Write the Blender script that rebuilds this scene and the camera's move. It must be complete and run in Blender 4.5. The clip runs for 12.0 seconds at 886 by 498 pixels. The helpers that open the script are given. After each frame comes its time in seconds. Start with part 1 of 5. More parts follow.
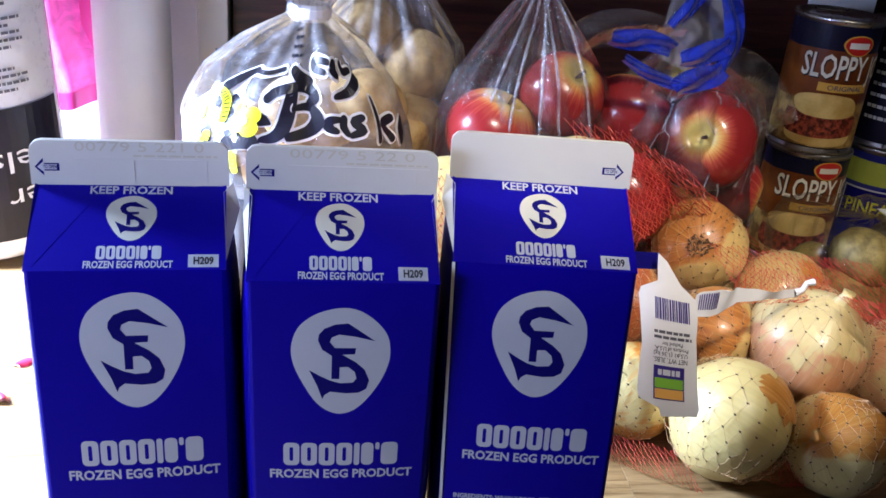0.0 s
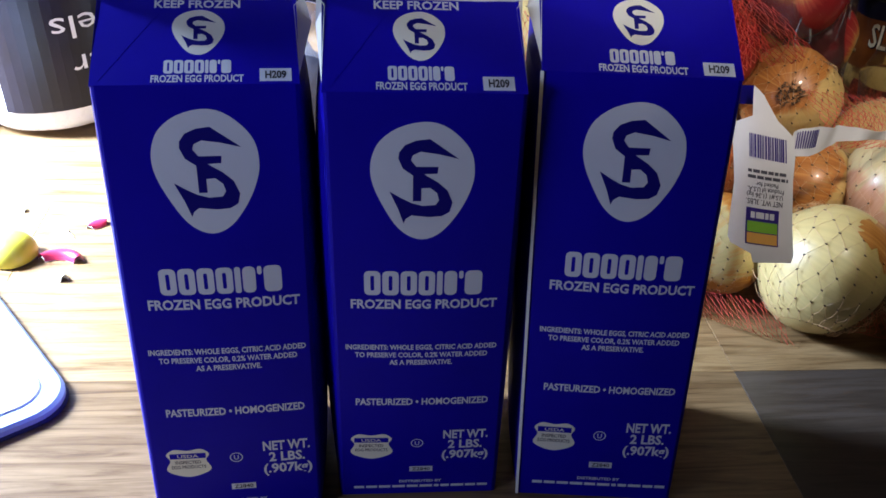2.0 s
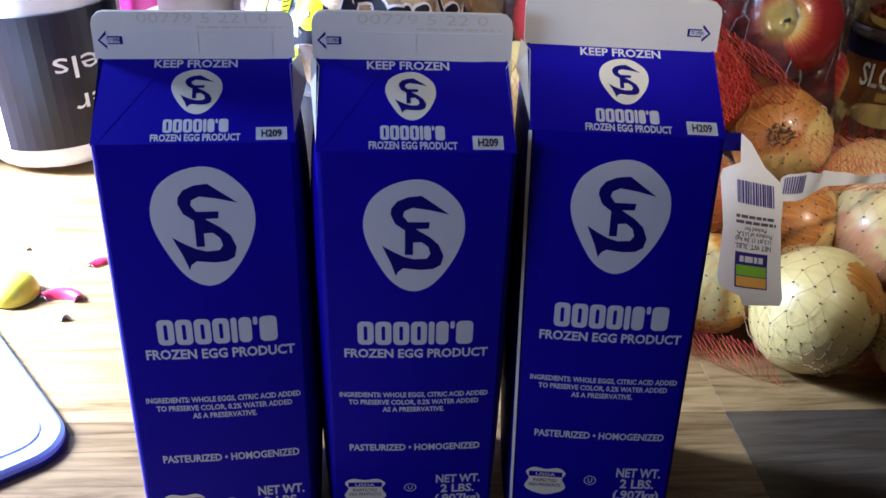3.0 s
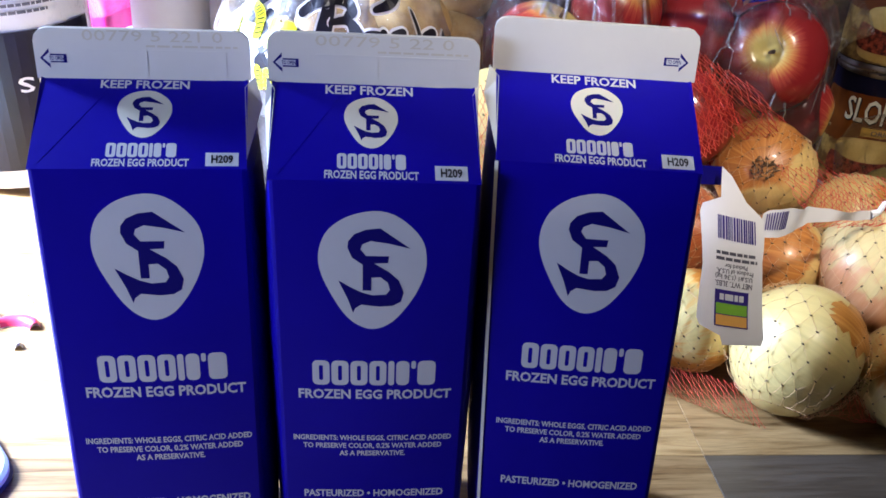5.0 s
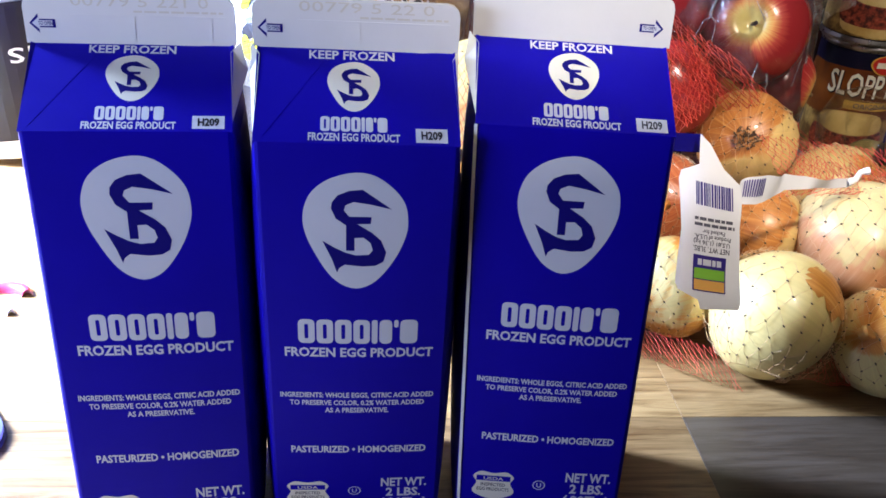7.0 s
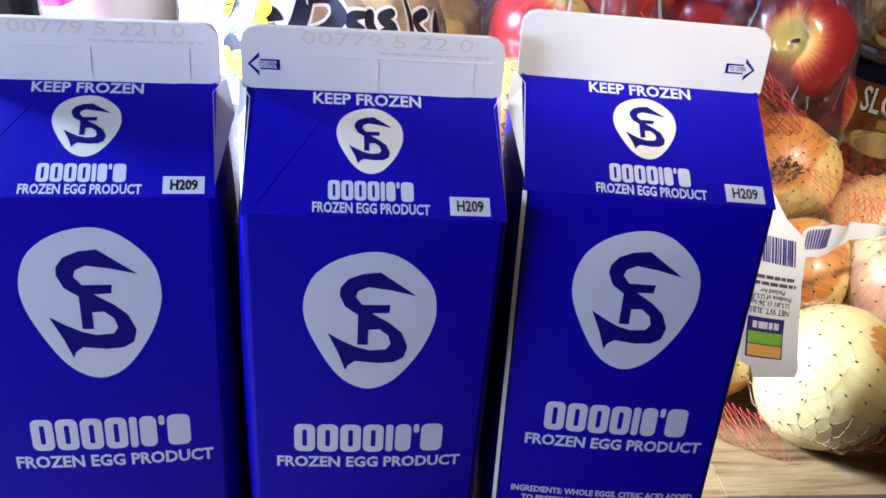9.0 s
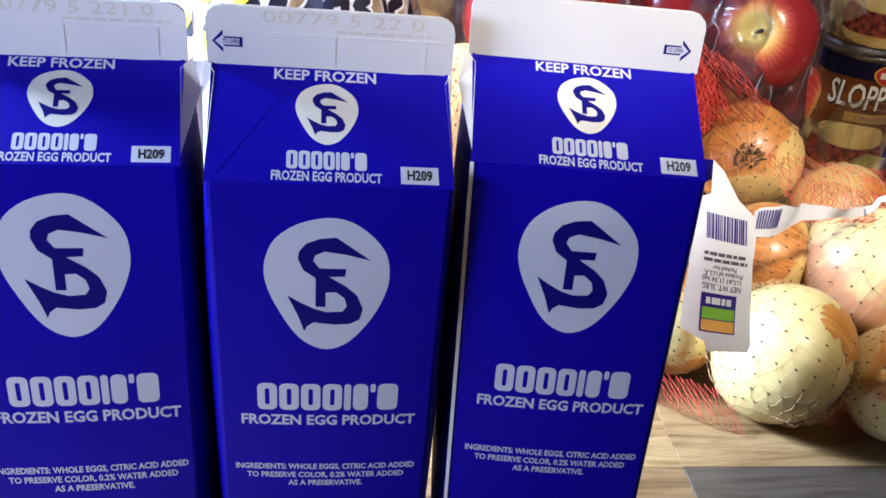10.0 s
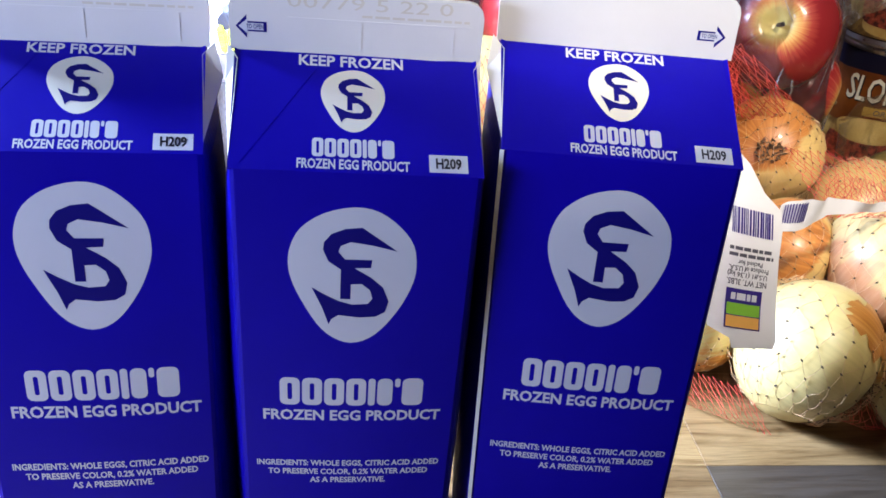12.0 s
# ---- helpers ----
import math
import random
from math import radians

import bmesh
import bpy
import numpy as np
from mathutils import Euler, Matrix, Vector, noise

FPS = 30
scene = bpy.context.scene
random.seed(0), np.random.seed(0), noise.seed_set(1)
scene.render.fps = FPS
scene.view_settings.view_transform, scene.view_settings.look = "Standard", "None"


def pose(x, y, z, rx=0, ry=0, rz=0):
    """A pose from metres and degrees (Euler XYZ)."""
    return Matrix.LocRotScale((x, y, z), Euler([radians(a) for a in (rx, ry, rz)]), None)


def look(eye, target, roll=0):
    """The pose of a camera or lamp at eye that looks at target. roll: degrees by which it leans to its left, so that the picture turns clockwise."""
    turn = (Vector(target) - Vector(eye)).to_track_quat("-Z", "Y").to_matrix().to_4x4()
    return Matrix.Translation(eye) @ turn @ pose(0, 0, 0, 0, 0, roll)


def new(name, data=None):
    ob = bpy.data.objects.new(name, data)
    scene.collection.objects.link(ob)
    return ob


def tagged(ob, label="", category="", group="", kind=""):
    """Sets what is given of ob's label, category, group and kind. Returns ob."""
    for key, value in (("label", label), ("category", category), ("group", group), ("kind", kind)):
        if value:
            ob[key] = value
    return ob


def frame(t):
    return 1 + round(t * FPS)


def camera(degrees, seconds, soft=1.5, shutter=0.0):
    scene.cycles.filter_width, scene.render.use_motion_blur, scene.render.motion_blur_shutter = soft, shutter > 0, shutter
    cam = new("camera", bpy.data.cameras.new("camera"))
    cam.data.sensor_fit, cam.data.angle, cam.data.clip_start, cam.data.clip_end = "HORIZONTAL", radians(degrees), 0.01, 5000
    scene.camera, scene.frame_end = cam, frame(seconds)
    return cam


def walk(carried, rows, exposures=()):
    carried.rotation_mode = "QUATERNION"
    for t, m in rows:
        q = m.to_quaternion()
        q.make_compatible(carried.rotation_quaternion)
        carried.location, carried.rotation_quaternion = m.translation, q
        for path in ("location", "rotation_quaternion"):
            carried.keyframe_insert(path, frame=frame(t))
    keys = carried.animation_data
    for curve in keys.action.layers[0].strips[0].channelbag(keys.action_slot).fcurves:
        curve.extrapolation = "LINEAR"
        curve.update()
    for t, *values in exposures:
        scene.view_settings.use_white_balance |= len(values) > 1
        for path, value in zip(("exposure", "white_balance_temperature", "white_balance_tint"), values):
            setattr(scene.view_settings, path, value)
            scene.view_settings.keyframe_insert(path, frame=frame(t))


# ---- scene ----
cam = camera(50.94, 12.0, soft=1.6)
# t, x, y, z, yaw, pitch, roll
ROWS = [
    (0.0, 0.0146, -0.3084, 0.3518, -7.39, -25.02, -4.96),
    (0.5, 0.0120, -0.3093, 0.3405, -6.79, -25.78, -4.50),
    (1.0, 0.0100, -0.3038, 0.3176, -6.07, -28.26, -4.08),
    (1.5, 0.0092, -0.3047, 0.3133, -5.20, -30.16, -3.10),
    (2.0, 0.0083, -0.3032, 0.3135, -4.55, -31.16, -2.50),
    (2.5, 0.0109, -0.3032, 0.3232, -4.32, -30.18, -2.35),
    (3.0, 0.0114, -0.3048, 0.3283, -4.44, -29.90, -2.49),
    (3.2, 0.0112, -0.3022, 0.3261, -4.20, -29.91, -2.41),
    (4.8, 0.0219, -0.2879, 0.3226, -4.31, -28.77, -3.42),
    (5.0, 0.0227, -0.2869, 0.3224, -4.63, -28.33, -3.64),
    (5.5, 0.0312, -0.2836, 0.3194, -5.02, -27.94, -4.07),
    (6.0, 0.0339, -0.2729, 0.3153, -4.73, -28.00, -3.82),
    (6.5, 0.0277, -0.2905, 0.3120, -4.94, -29.50, -3.72),
    (6.7, 0.0265, -0.3005, 0.3211, -5.05, -29.63, -3.74),
    (8.3, 0.0218, -0.2473, 0.3233, -4.80, -30.14, -4.56),
    (8.5, 0.0182, -0.2348, 0.3215, -5.40, -30.15, -4.81),
    (9.0, 0.0160, -0.2235, 0.3127, -5.98, -30.14, -5.01),
    (9.5, 0.0201, -0.2361, 0.3159, -6.01, -30.50, -5.27),
    (10.0, 0.0254, -0.2434, 0.3152, -6.27, -30.40, -5.54),
    (10.5, 0.0212, -0.2433, 0.3129, -6.01, -30.36, -5.38),
    (11.0, 0.0171, -0.2474, 0.3157, -6.13, -30.28, -5.41),
    (11.5, 0.0166, -0.2420, 0.3129, -5.81, -30.30, -5.26),
    (12.0, 0.0200, -0.2382, 0.3086, -5.93, -30.40, -5.40),
]
EXPOSURES = [(0.0, -0.9), (0.8, -1.18), (1.5, -1.52), (2.5, -1.55), (3.2, -1.4), (4.8, -1.0), (6.7, -0.6), (8.3, -0.38), (12.0, -0.36)]
walk(cam, [(t, pose(x, y, z, 90 + pitch, roll, yaw)) for t, x, y, z, yaw, pitch, roll in ROWS], EXPOSURES)

# ---- light ----
world = bpy.data.worlds.new("sky")
scene.world = world
world.use_nodes = True
wn = world.node_tree.nodes
sky = wn.new("ShaderNodeTexSky")
sky.sky_type, sky.sun_disc, sky.sun_elevation, sky.sun_rotation = "NISHITA", False, radians(35), radians(-70)
world.node_tree.links.new(sky.outputs[0], wn["Background"].inputs[0])
wn["Background"].inputs[1].default_value = 0.1


def area(name, eye, target, size, watts, colour, size_y=None):
    data = bpy.data.lights.new(name, "AREA")
    data.energy, data.color, data.size = watts, colour, size
    if size_y:
        data.shape, data.size_y = "RECTANGLE", size_y
    ob = new(name, data)
    ob.matrix_world = look(eye, target)
    return ob


area("window_light", (-0.80, -0.42, 0.33), (-0.15, 0.06, 0.26), 0.40, 3.1, (0.50, 0.61, 1.0), 0.20).data.spread = radians(74)
area("window_light", (-0.80, 0.31, 0.46), (-0.46, 0.30, 0.0), 0.16, 104, (0.52, 0.66, 1.0), 0.40).data.spread = radians(73)
area("ceiling_lamp_light", (0.32, -1.05, 1.72), (0.27, -0.05, 0.0), 0.20, 7.0, (1.0, 0.90, 0.80)).data.spread = radians(33)

# ---- materials ----


class Mat:
    """A node material with a Principled shader and a few shorthands."""

    def __init__(self, name, colour=(0.8, 0.8, 0.8), rough=0.5, metal=0.0, spec=0.5, coat=0.0):
        self.m = bpy.data.materials.new(name)
        self.m.use_nodes = True
        self.n, self.l = self.m.node_tree.nodes, self.m.node_tree.links
        self.b = self.n["Principled BSDF"]
        self.b.inputs["Base Color"].default_value = (*colour, 1)
        self.b.inputs["Roughness"].default_value = rough
        self.b.inputs["Metallic"].default_value = metal
        self.b.inputs["Specular IOR Level"].default_value = spec
        self.b.inputs["Coat Weight"].default_value = coat
        self.vec = None

    def node(self, kind, **sets):
        n = self.n.new(kind)
        for k, v in sets.items():
            n.inputs[k.replace("_", " ")].default_value = v
        return n

    def link(self, a, b):
        self.l.new(a, b)

    def coords(self, scale=(1, 1, 1), which="Object"):
        tc = self.n.new("ShaderNodeTexCoord")
        mp = self.n.new("ShaderNodeMapping")
        mp.inputs["Scale"].default_value = scale
        self.link(tc.outputs[which], mp.inputs[0])
        return mp.outputs[0]

    def noise(self, scale, detail=3, rough=0.6, vec=None, distort=0.0):
        n = self.node("ShaderNodeTexNoise", Scale=scale, Detail=detail, Roughness=rough, Distortion=distort)
        self.link(vec if vec else self.coords(), n.inputs["Vector"])
        return n.outputs["Fac"]

    def ramp(self, fac, stops):
        r = self.n.new("ShaderNodeValToRGB")
        els = r.color_ramp.elements
        while len(els) < len(stops):
            els.new(0.5)
        for e, (p, c) in zip(els, stops):
            e.position, e.color = p, (*c, 1) if len(c) == 3 else c
        self.link(fac, r.inputs[0])
        return r.outputs[0]

    def mix(self, fac, a, b, mode="MIX"):
        m = self.n.new("ShaderNodeMix")
        m.data_type, m.blend_type = "RGBA", mode
        for i, v in ((0, fac), (6, a), (7, b)):
            if isinstance(v, (int, float)):
                m.inputs[i].default_value = v
            elif isinstance(v, tuple):
                m.inputs[i].default_value = (*v, 1)
            else:
                self.link(v, m.inputs[i])
        return m.outputs[2]

    def math(self, op, a, b=0.0, c=0.0):
        m = self.n.new("ShaderNodeMath")
        m.operation = op
        for i, v in enumerate((a, b, c)):
            if isinstance(v, (int, float)):
                m.inputs[i].default_value = v
            else:
                self.link(v, m.inputs[i])
        return m.outputs[0]

    def colour(self, out):
        self.link(out, self.b.inputs["Base Color"])
        return self

    def rough(self, fac, lo, hi):
        r = self.n.new("ShaderNodeMapRange")
        r.inputs[3].default_value, r.inputs[4].default_value = lo, hi
        self.link(fac, r.inputs[0])
        self.link(r.outputs[0], self.b.inputs["Roughness"])
        return self

    def bump(self, fac, strength, dist=0.0005):
        b = self.node("ShaderNodeBump", Strength=strength, Distance=dist)
        self.link(fac, b.inputs["Height"])
        self.link(b.outputs[0], self.b.inputs["Normal"])
        return self


def printed(name, colour, rough=0.42, var=0.12, coat=0.0, spec=0.5):
    m = Mat(name, colour, rough, coat=coat, spec=spec)
    dark = tuple(c * (1 - var) for c in colour)
    m.colour(m.mix(m.noise(60, 4), dark, tuple(min(1, c * (1 + var)) for c in colour)))
    m.rough(m.noise(140, 3), rough - 0.08, rough + 0.1)
    m.bump(m.noise(900, 2), 0.08, 0.0003)
    return m.m


BLUE = printed("carton_blue_board", (0.005, 0.0010, 0.34), 0.45, 0.10, spec=0.12)
CARTON_WHITE = printed("carton_white_board", (0.74, 0.73, 0.68), 0.5, 0.05)
INK_GREY = printed("print_pale", (0.64, 0.66, 0.70), 0.5, 0.05, spec=0.2)
INK_CREAM = printed("print_cream", (0.78, 0.76, 0.64), 0.5, 0.05)
INK_NAVY = printed("print_navy", (0.006, 0.004, 0.16), 0.5, 0.05, spec=0.12)
INK_FAINT = printed("stamp_faint", (0.66, 0.62, 0.50), 0.6, 0.15)
BLACK_INK = printed("print_black", (0.008, 0.008, 0.016), 0.35, 0.2)
WHITE_INK = printed("print_white", (0.82, 0.82, 0.85), 0.4, 0.04)
YELLOW_INK = printed("print_yellow", (0.75, 0.78, 0.02), 0.4, 0.06)
PAPER = printed("paper_white", (0.80, 0.80, 0.82), 0.75, 0.04)
TEXT_GREY = printed("print_dark_grey", (0.10, 0.10, 0.13), 0.6, 0.1)
RED_INK = printed("print_red", (0.55, 0.02, 0.015), 0.35, 0.1)
GOLD_INK = printed("print_gold", (0.62, 0.36, 0.06), 0.35, 0.1)
GREEN_INK = printed("print_green", (0.22, 0.50, 0.05), 0.5, 0.1)
ORANGE_INK = printed("print_orange", (0.80, 0.42, 0.10), 0.5, 0.1)
PURPLE_INK = printed("print_purple", (0.035, 0.02, 0.22), 0.5, 0.1)
LIME = printed("lime_label", (0.42, 0.50, 0.08), 0.35, 0.1)
PACK_LABEL = printed("smoky_label", (0.007, 0.007, 0.016), 0.34, 0.6, spec=0.35)
CAN_NAVY = printed("can_label_navy", (0.007, 0.007, 0.024), 0.36, 0.2, spec=0.25)
CAN_BLUE = printed("can_label_blue", (0.015, 0.02, 0.22), 0.30, 0.1)

m = Mat("can_label_brown", (0.25, 0.07, 0.02), 0.3)
m.colour(m.ramp(m.noise(28, 3), [(0.35, (0.10, 0.020, 0.005)), (0.7, (0.24, 0.070, 0.010))]))
CAN_BROWN = m.m
m = Mat("bun_print", (0.6, 0.4, 0.1), 0.35)
m.colour(m.ramp(m.noise(40, 4), [(0.35, (0.45, 0.27, 0.06)), (0.7, (0.70, 0.52, 0.20))]))
BUN_INK = m.m
m = Mat("meat_print", (0.3, 0.05, 0.03), 0.4)
m.colour(m.ramp(m.noise(260, 3), [(0.38, (0.06, 0.008, 0.006)), (0.6, (0.34, 0.06, 0.03)), (0.75, (0.5, 0.14, 0.07))]))
MEAT_INK = m.m
m = Mat("potato_wedge_print", (0.4, 0.25, 0.06), 0.4)
m.colour(m.ramp(m.noise(90, 4), [(0.4, (0.16, 0.08, 0.02)), (0.62, (0.48, 0.30, 0.08))]))
WEDGE_INK = m.m

m = Mat("tin", (0.62, 0.62, 0.62), 0.28, 1.0)
m.rough(m.noise(200, 3), 0.2, 0.4)
TIN = m.m

# butcher-block counter; every stave takes its own tone
def butcher(name, tones, lo, hi):
    m = Mat(name, tones[0], 0.42)
    info = m.n.new("ShaderNodeObjectInfo")
    shift = m.n.new("ShaderNodeVectorMath")
    com = m.n.new("ShaderNodeCombineXYZ")
    m.link(m.math("MULTIPLY", info.outputs["Random"], 9.0), com.inputs[1])
    m.link(m.coords((1.0, 14.0, 6.0), "Object"), shift.inputs[0])
    m.link(com.outputs[0], shift.inputs[1])
    grain = m.noise(10, 6, 0.65, shift.outputs[0], 1.3)
    broad = m.noise(5, 3, 0.5, m.coords((1.0, 5.0, 4.0), "Object"), 0.6)
    fine = m.noise(60, 4, 0.6, m.coords((1.0, 26.0, 6.0), "Object"))
    tone = m.ramp(info.outputs["Random"], [(k / (len(tones) - 1), c) for k, c in enumerate(tones)])
    streak = m.ramp(grain, [(0.32, lo), (0.46, (0.80, 0.74, 0.66)), (0.56, (1.0, 0.96, 0.9)), (0.75, hi)])
    wood = m.mix(1.0, tone, streak, "MULTIPLY")
    wood = m.mix(0.45, wood, m.ramp(broad, [(0.35, (0.60, 0.52, 0.44)), (0.6, (1.1, 1.08, 1.05))]), "MULTIPLY")
    wood = m.mix(0.35, wood, m.ramp(fine, [(0.35, (0.55, 0.5, 0.45)), (0.65, (1.1, 1.1, 1.1))]), "MULTIPLY")
    m.colour(wood).rough(grain, 0.30, 0.5).bump(fine, 0.12, 0.0004)
    return m.m


WOOD = butcher("butcher_block", [(0.32, 0.21, 0.095), (0.40, 0.275, 0.125), (0.27, 0.18, 0.085), (0.36, 0.24, 0.11)], (0.38, 0.29, 0.21), (1.2, 1.15, 1.08))
# a greyer stave, its colour darkened further to carry the shade lying there
WOOD_GREY_SHADED = butcher("butcher_block_grey_shaded", [(0.075, 0.060, 0.046), (0.09, 0.072, 0.055)], (0.55, 0.5, 0.45), (1.15, 1.12, 1.1))

m = Mat("dark_panel_wood", (0.08, 0.03, 0.02), 0.45)
g = m.noise(9, 6, 0.65, m.coords((1.2, 1.0, 16.0)), 0.6)
m.colour(m.ramp(g, [(0.3, (0.020, 0.006, 0.006)), (0.5, (0.055, 0.015, 0.012)), (0.75, (0.105, 0.032, 0.022))])).bump(g, 0.2, 0.001)
PANEL = m.m


def painted(name, colour, scale=6):
    m = Mat(name, colour, 0.6)
    m.colour(m.mix(m.noise(scale, 4), tuple(c * 0.9 for c in colour), tuple(min(1, c * 1.05) for c in colour)))
    m.bump(m.noise(120, 3), 0.08, 0.001)
    return m.m


WHITE_PAINT = painted("white_paint", (0.74, 0.73, 0.74))
CEILING_PAINT = painted("ceiling_paint", (0.36, 0.34, 0.31))
WALL_PAINT = painted("wall_paint", (0.22, 0.20, 0.18))
FLOOR_PAINT = painted("floor_vinyl", (0.16, 0.12, 0.09))
ROLL_PAPER = painted("roll_paper", (0.80, 0.80, 0.84), 30)
BOARD_WHITE = painted("cutting_board_white", (0.82, 0.83, 0.84), 30)
BOARD_BLUE = painted("cutting_board_rim", (0.34, 0.42, 0.62), 30)
DARK_RUBBER = painted("dark_rim", (0.02, 0.025, 0.06), 40)


def skin(name, pale, mid, dark, patch, cover):
    """Onion skin: pearly flesh-coloured layers with dry papery patches along the meridians."""
    m = Mat(name, pale, 0.32, coat=0.25)
    tc = m.n.new("ShaderNodeTexCoord")
    sep = m.n.new("ShaderNodeSeparateXYZ")
    m.link(tc.outputs["Object"], sep.inputs[0])
    ang = m.math("ARCTAN2", sep.outputs[1], sep.outputs[0])
    com = m.n.new("ShaderNodeCombineXYZ")
    m.link(m.math("MULTIPLY", ang, 7.0), com.inputs[0])
    m.link(m.math("MULTIPLY", sep.outputs[2], 9.0), com.inputs[1])
    info = m.n.new("ShaderNodeObjectInfo")
    m.link(m.math("MULTIPLY", info.outputs["Random"], 40.0), com.inputs[2])
    veins = m.noise(2.2, 4, 0.6, com.outputs[0])
    add = m.n.new("ShaderNodeVectorMath")
    m.link(tc.outputs["Object"], add.inputs[0])
    comb2 = m.n.new("ShaderNodeCombineXYZ")
    for i in range(3):
        m.link(m.math("MULTIPLY", info.outputs["Random"], 3.0 + i), comb2.inputs[i])
    m.link(comb2.outputs[0], add.inputs[1])
    big = m.noise(12, 4, 0.5, add.outputs[0], 0.9)
    base = m.ramp(veins, [(0.3, tuple(c * 0.86 for c in pale)), (0.7, pale)])
    papery = m.ramp(veins, [(0.3, dark), (0.6, mid), (0.8, patch)])
    mask = m.ramp(m.math("ADD", m.math("MULTIPLY", big, 0.88), m.math("MULTIPLY", veins, 0.12)), [(cover - 0.01, (0, 0, 0)), (cover + 0.03, (1, 1, 1))])
    m.colour(m.mix(mask, base, papery))
    m.rough(big, 0.25, 0.5).bump(veins, 0.25, 0.0006)
    return m.m


ONION_PALE = skin("onion_pale", (0.64, 0.51, 0.20), (0.54, 0.24, 0.045), (0.44, 0.15, 0.02), (0.70, 0.42, 0.12), 0.55)
ONION_GOLD = skin("onion_golden", (0.68, 0.47, 0.17), (0.55, 0.22, 0.05), (0.36, 0.12, 0.025), (0.66, 0.38, 0.12), 0.525)
ONION_PINK = skin("onion_pinkish", (0.64, 0.51, 0.23), (0.55, 0.28, 0.14), (0.48, 0.21, 0.09), (0.68, 0.42, 0.23), 0.49)
ONION_PAPER = skin("onion_dry_paper", (0.62, 0.34, 0.09), (0.54, 0.24, 0.05), (0.36, 0.13, 0.02), (0.64, 0.38, 0.12), 0.45)
ONION_RED = skin("onion_russet", (0.55, 0.25, 0.08), (0.45, 0.13, 0.04), (0.28, 0.05, 0.02), (0.55, 0.22, 0.08), 0.40)
m = Mat("onion_root", (0.16, 0.09, 0.04), 0.85)
m.colour(m.ramp(m.noise(500, 3), [(0.35, (0.05, 0.025, 0.012)), (0.7, (0.30, 0.18, 0.09))]))
ROOT = m.m
m = Mat("red_netting", (0.58, 0.055, 0.035), 0.4)
NET = m.m
m = Mat("fine_net_strand", (0.60, 0.38, 0.20), 0.4)
STRAND = m.m
KNOT = printed("net_knot", (0.07, 0.045, 0.02), 0.6, 0.2)

def apple_skin(name, ripe):
    """Streaked red and yellow skin; ripe: how far it leans to yellow."""
    m = Mat(name, (0.45, 0.03, 0.02), 0.26, coat=0.25)
    tc = m.n.new("ShaderNodeTexCoord")
    sep = m.n.new("ShaderNodeSeparateXYZ")
    m.link(tc.outputs["Object"], sep.inputs[0])
    ang = m.math("ARCTAN2", sep.outputs[1], sep.outputs[0])
    com = m.n.new("ShaderNodeCombineXYZ")
    m.link(m.math("MULTIPLY", ang, 6.0), com.inputs[0])
    m.link(m.math("MULTIPLY", sep.outputs[2], 14.0), com.inputs[1])
    streaks = m.noise(2.4, 4, 0.6, com.outputs[0])
    blush = m.noise(16, 2)
    rad = m.math("SQRT", m.math("ADD", m.math("MULTIPLY", sep.outputs[0], sep.outputs[0]), m.math("MULTIPLY", sep.outputs[1], sep.outputs[1])))
    near = m.math("ADD", m.math("MULTIPLY", rad, -40.0), 0.80)
    fac = m.math("ADD", m.math("MULTIPLY", near, 0.85), m.math("ADD", m.math("MULTIPLY", streaks, 0.50), m.math("ADD", m.math("MULTIPLY", blush, 0.45), ripe)))
    m.colour(m.ramp(fac, [(0.26, (0.25, 0.018, 0.020)), (0.45, (0.38, 0.055, 0.035)), (0.62, (0.54, 0.21, 0.06)), (0.85, (0.58, 0.45, 0.13))]))
    m.rough(streaks, 0.18, 0.32)
    return m.m


APPLE = apple_skin("apple_skin_red", 0.0)
APPLE_GOLD = apple_skin("apple_skin_golden", 0.20)
STEM = printed("apple_stem", (0.12, 0.07, 0.03), 0.8, 0.3)

m = Mat("potato_skin", (0.5, 0.32, 0.12), 0.6)
m.colour(m.ramp(m.noise(70, 6, 0.7), [(0.3, (0.34, 0.19, 0.06)), (0.5, (0.58, 0.38, 0.15)), (0.75, (0.68, 0.50, 0.24))])).bump(m.noise(160, 4), 0.3, 0.001)
POTATO = m.m
m = Mat("kiwi_skin", (0.24, 0.2, 0.06), 0.6)
m.colour(m.ramp(m.noise(110, 5, 0.7), [(0.3, (0.11, 0.075, 0.02)), (0.55, (0.27, 0.20, 0.055)), (0.8, (0.38, 0.31, 0.11))])).bump(m.noise(260, 4), 0.3, 0.0008)
KIWI = m.m


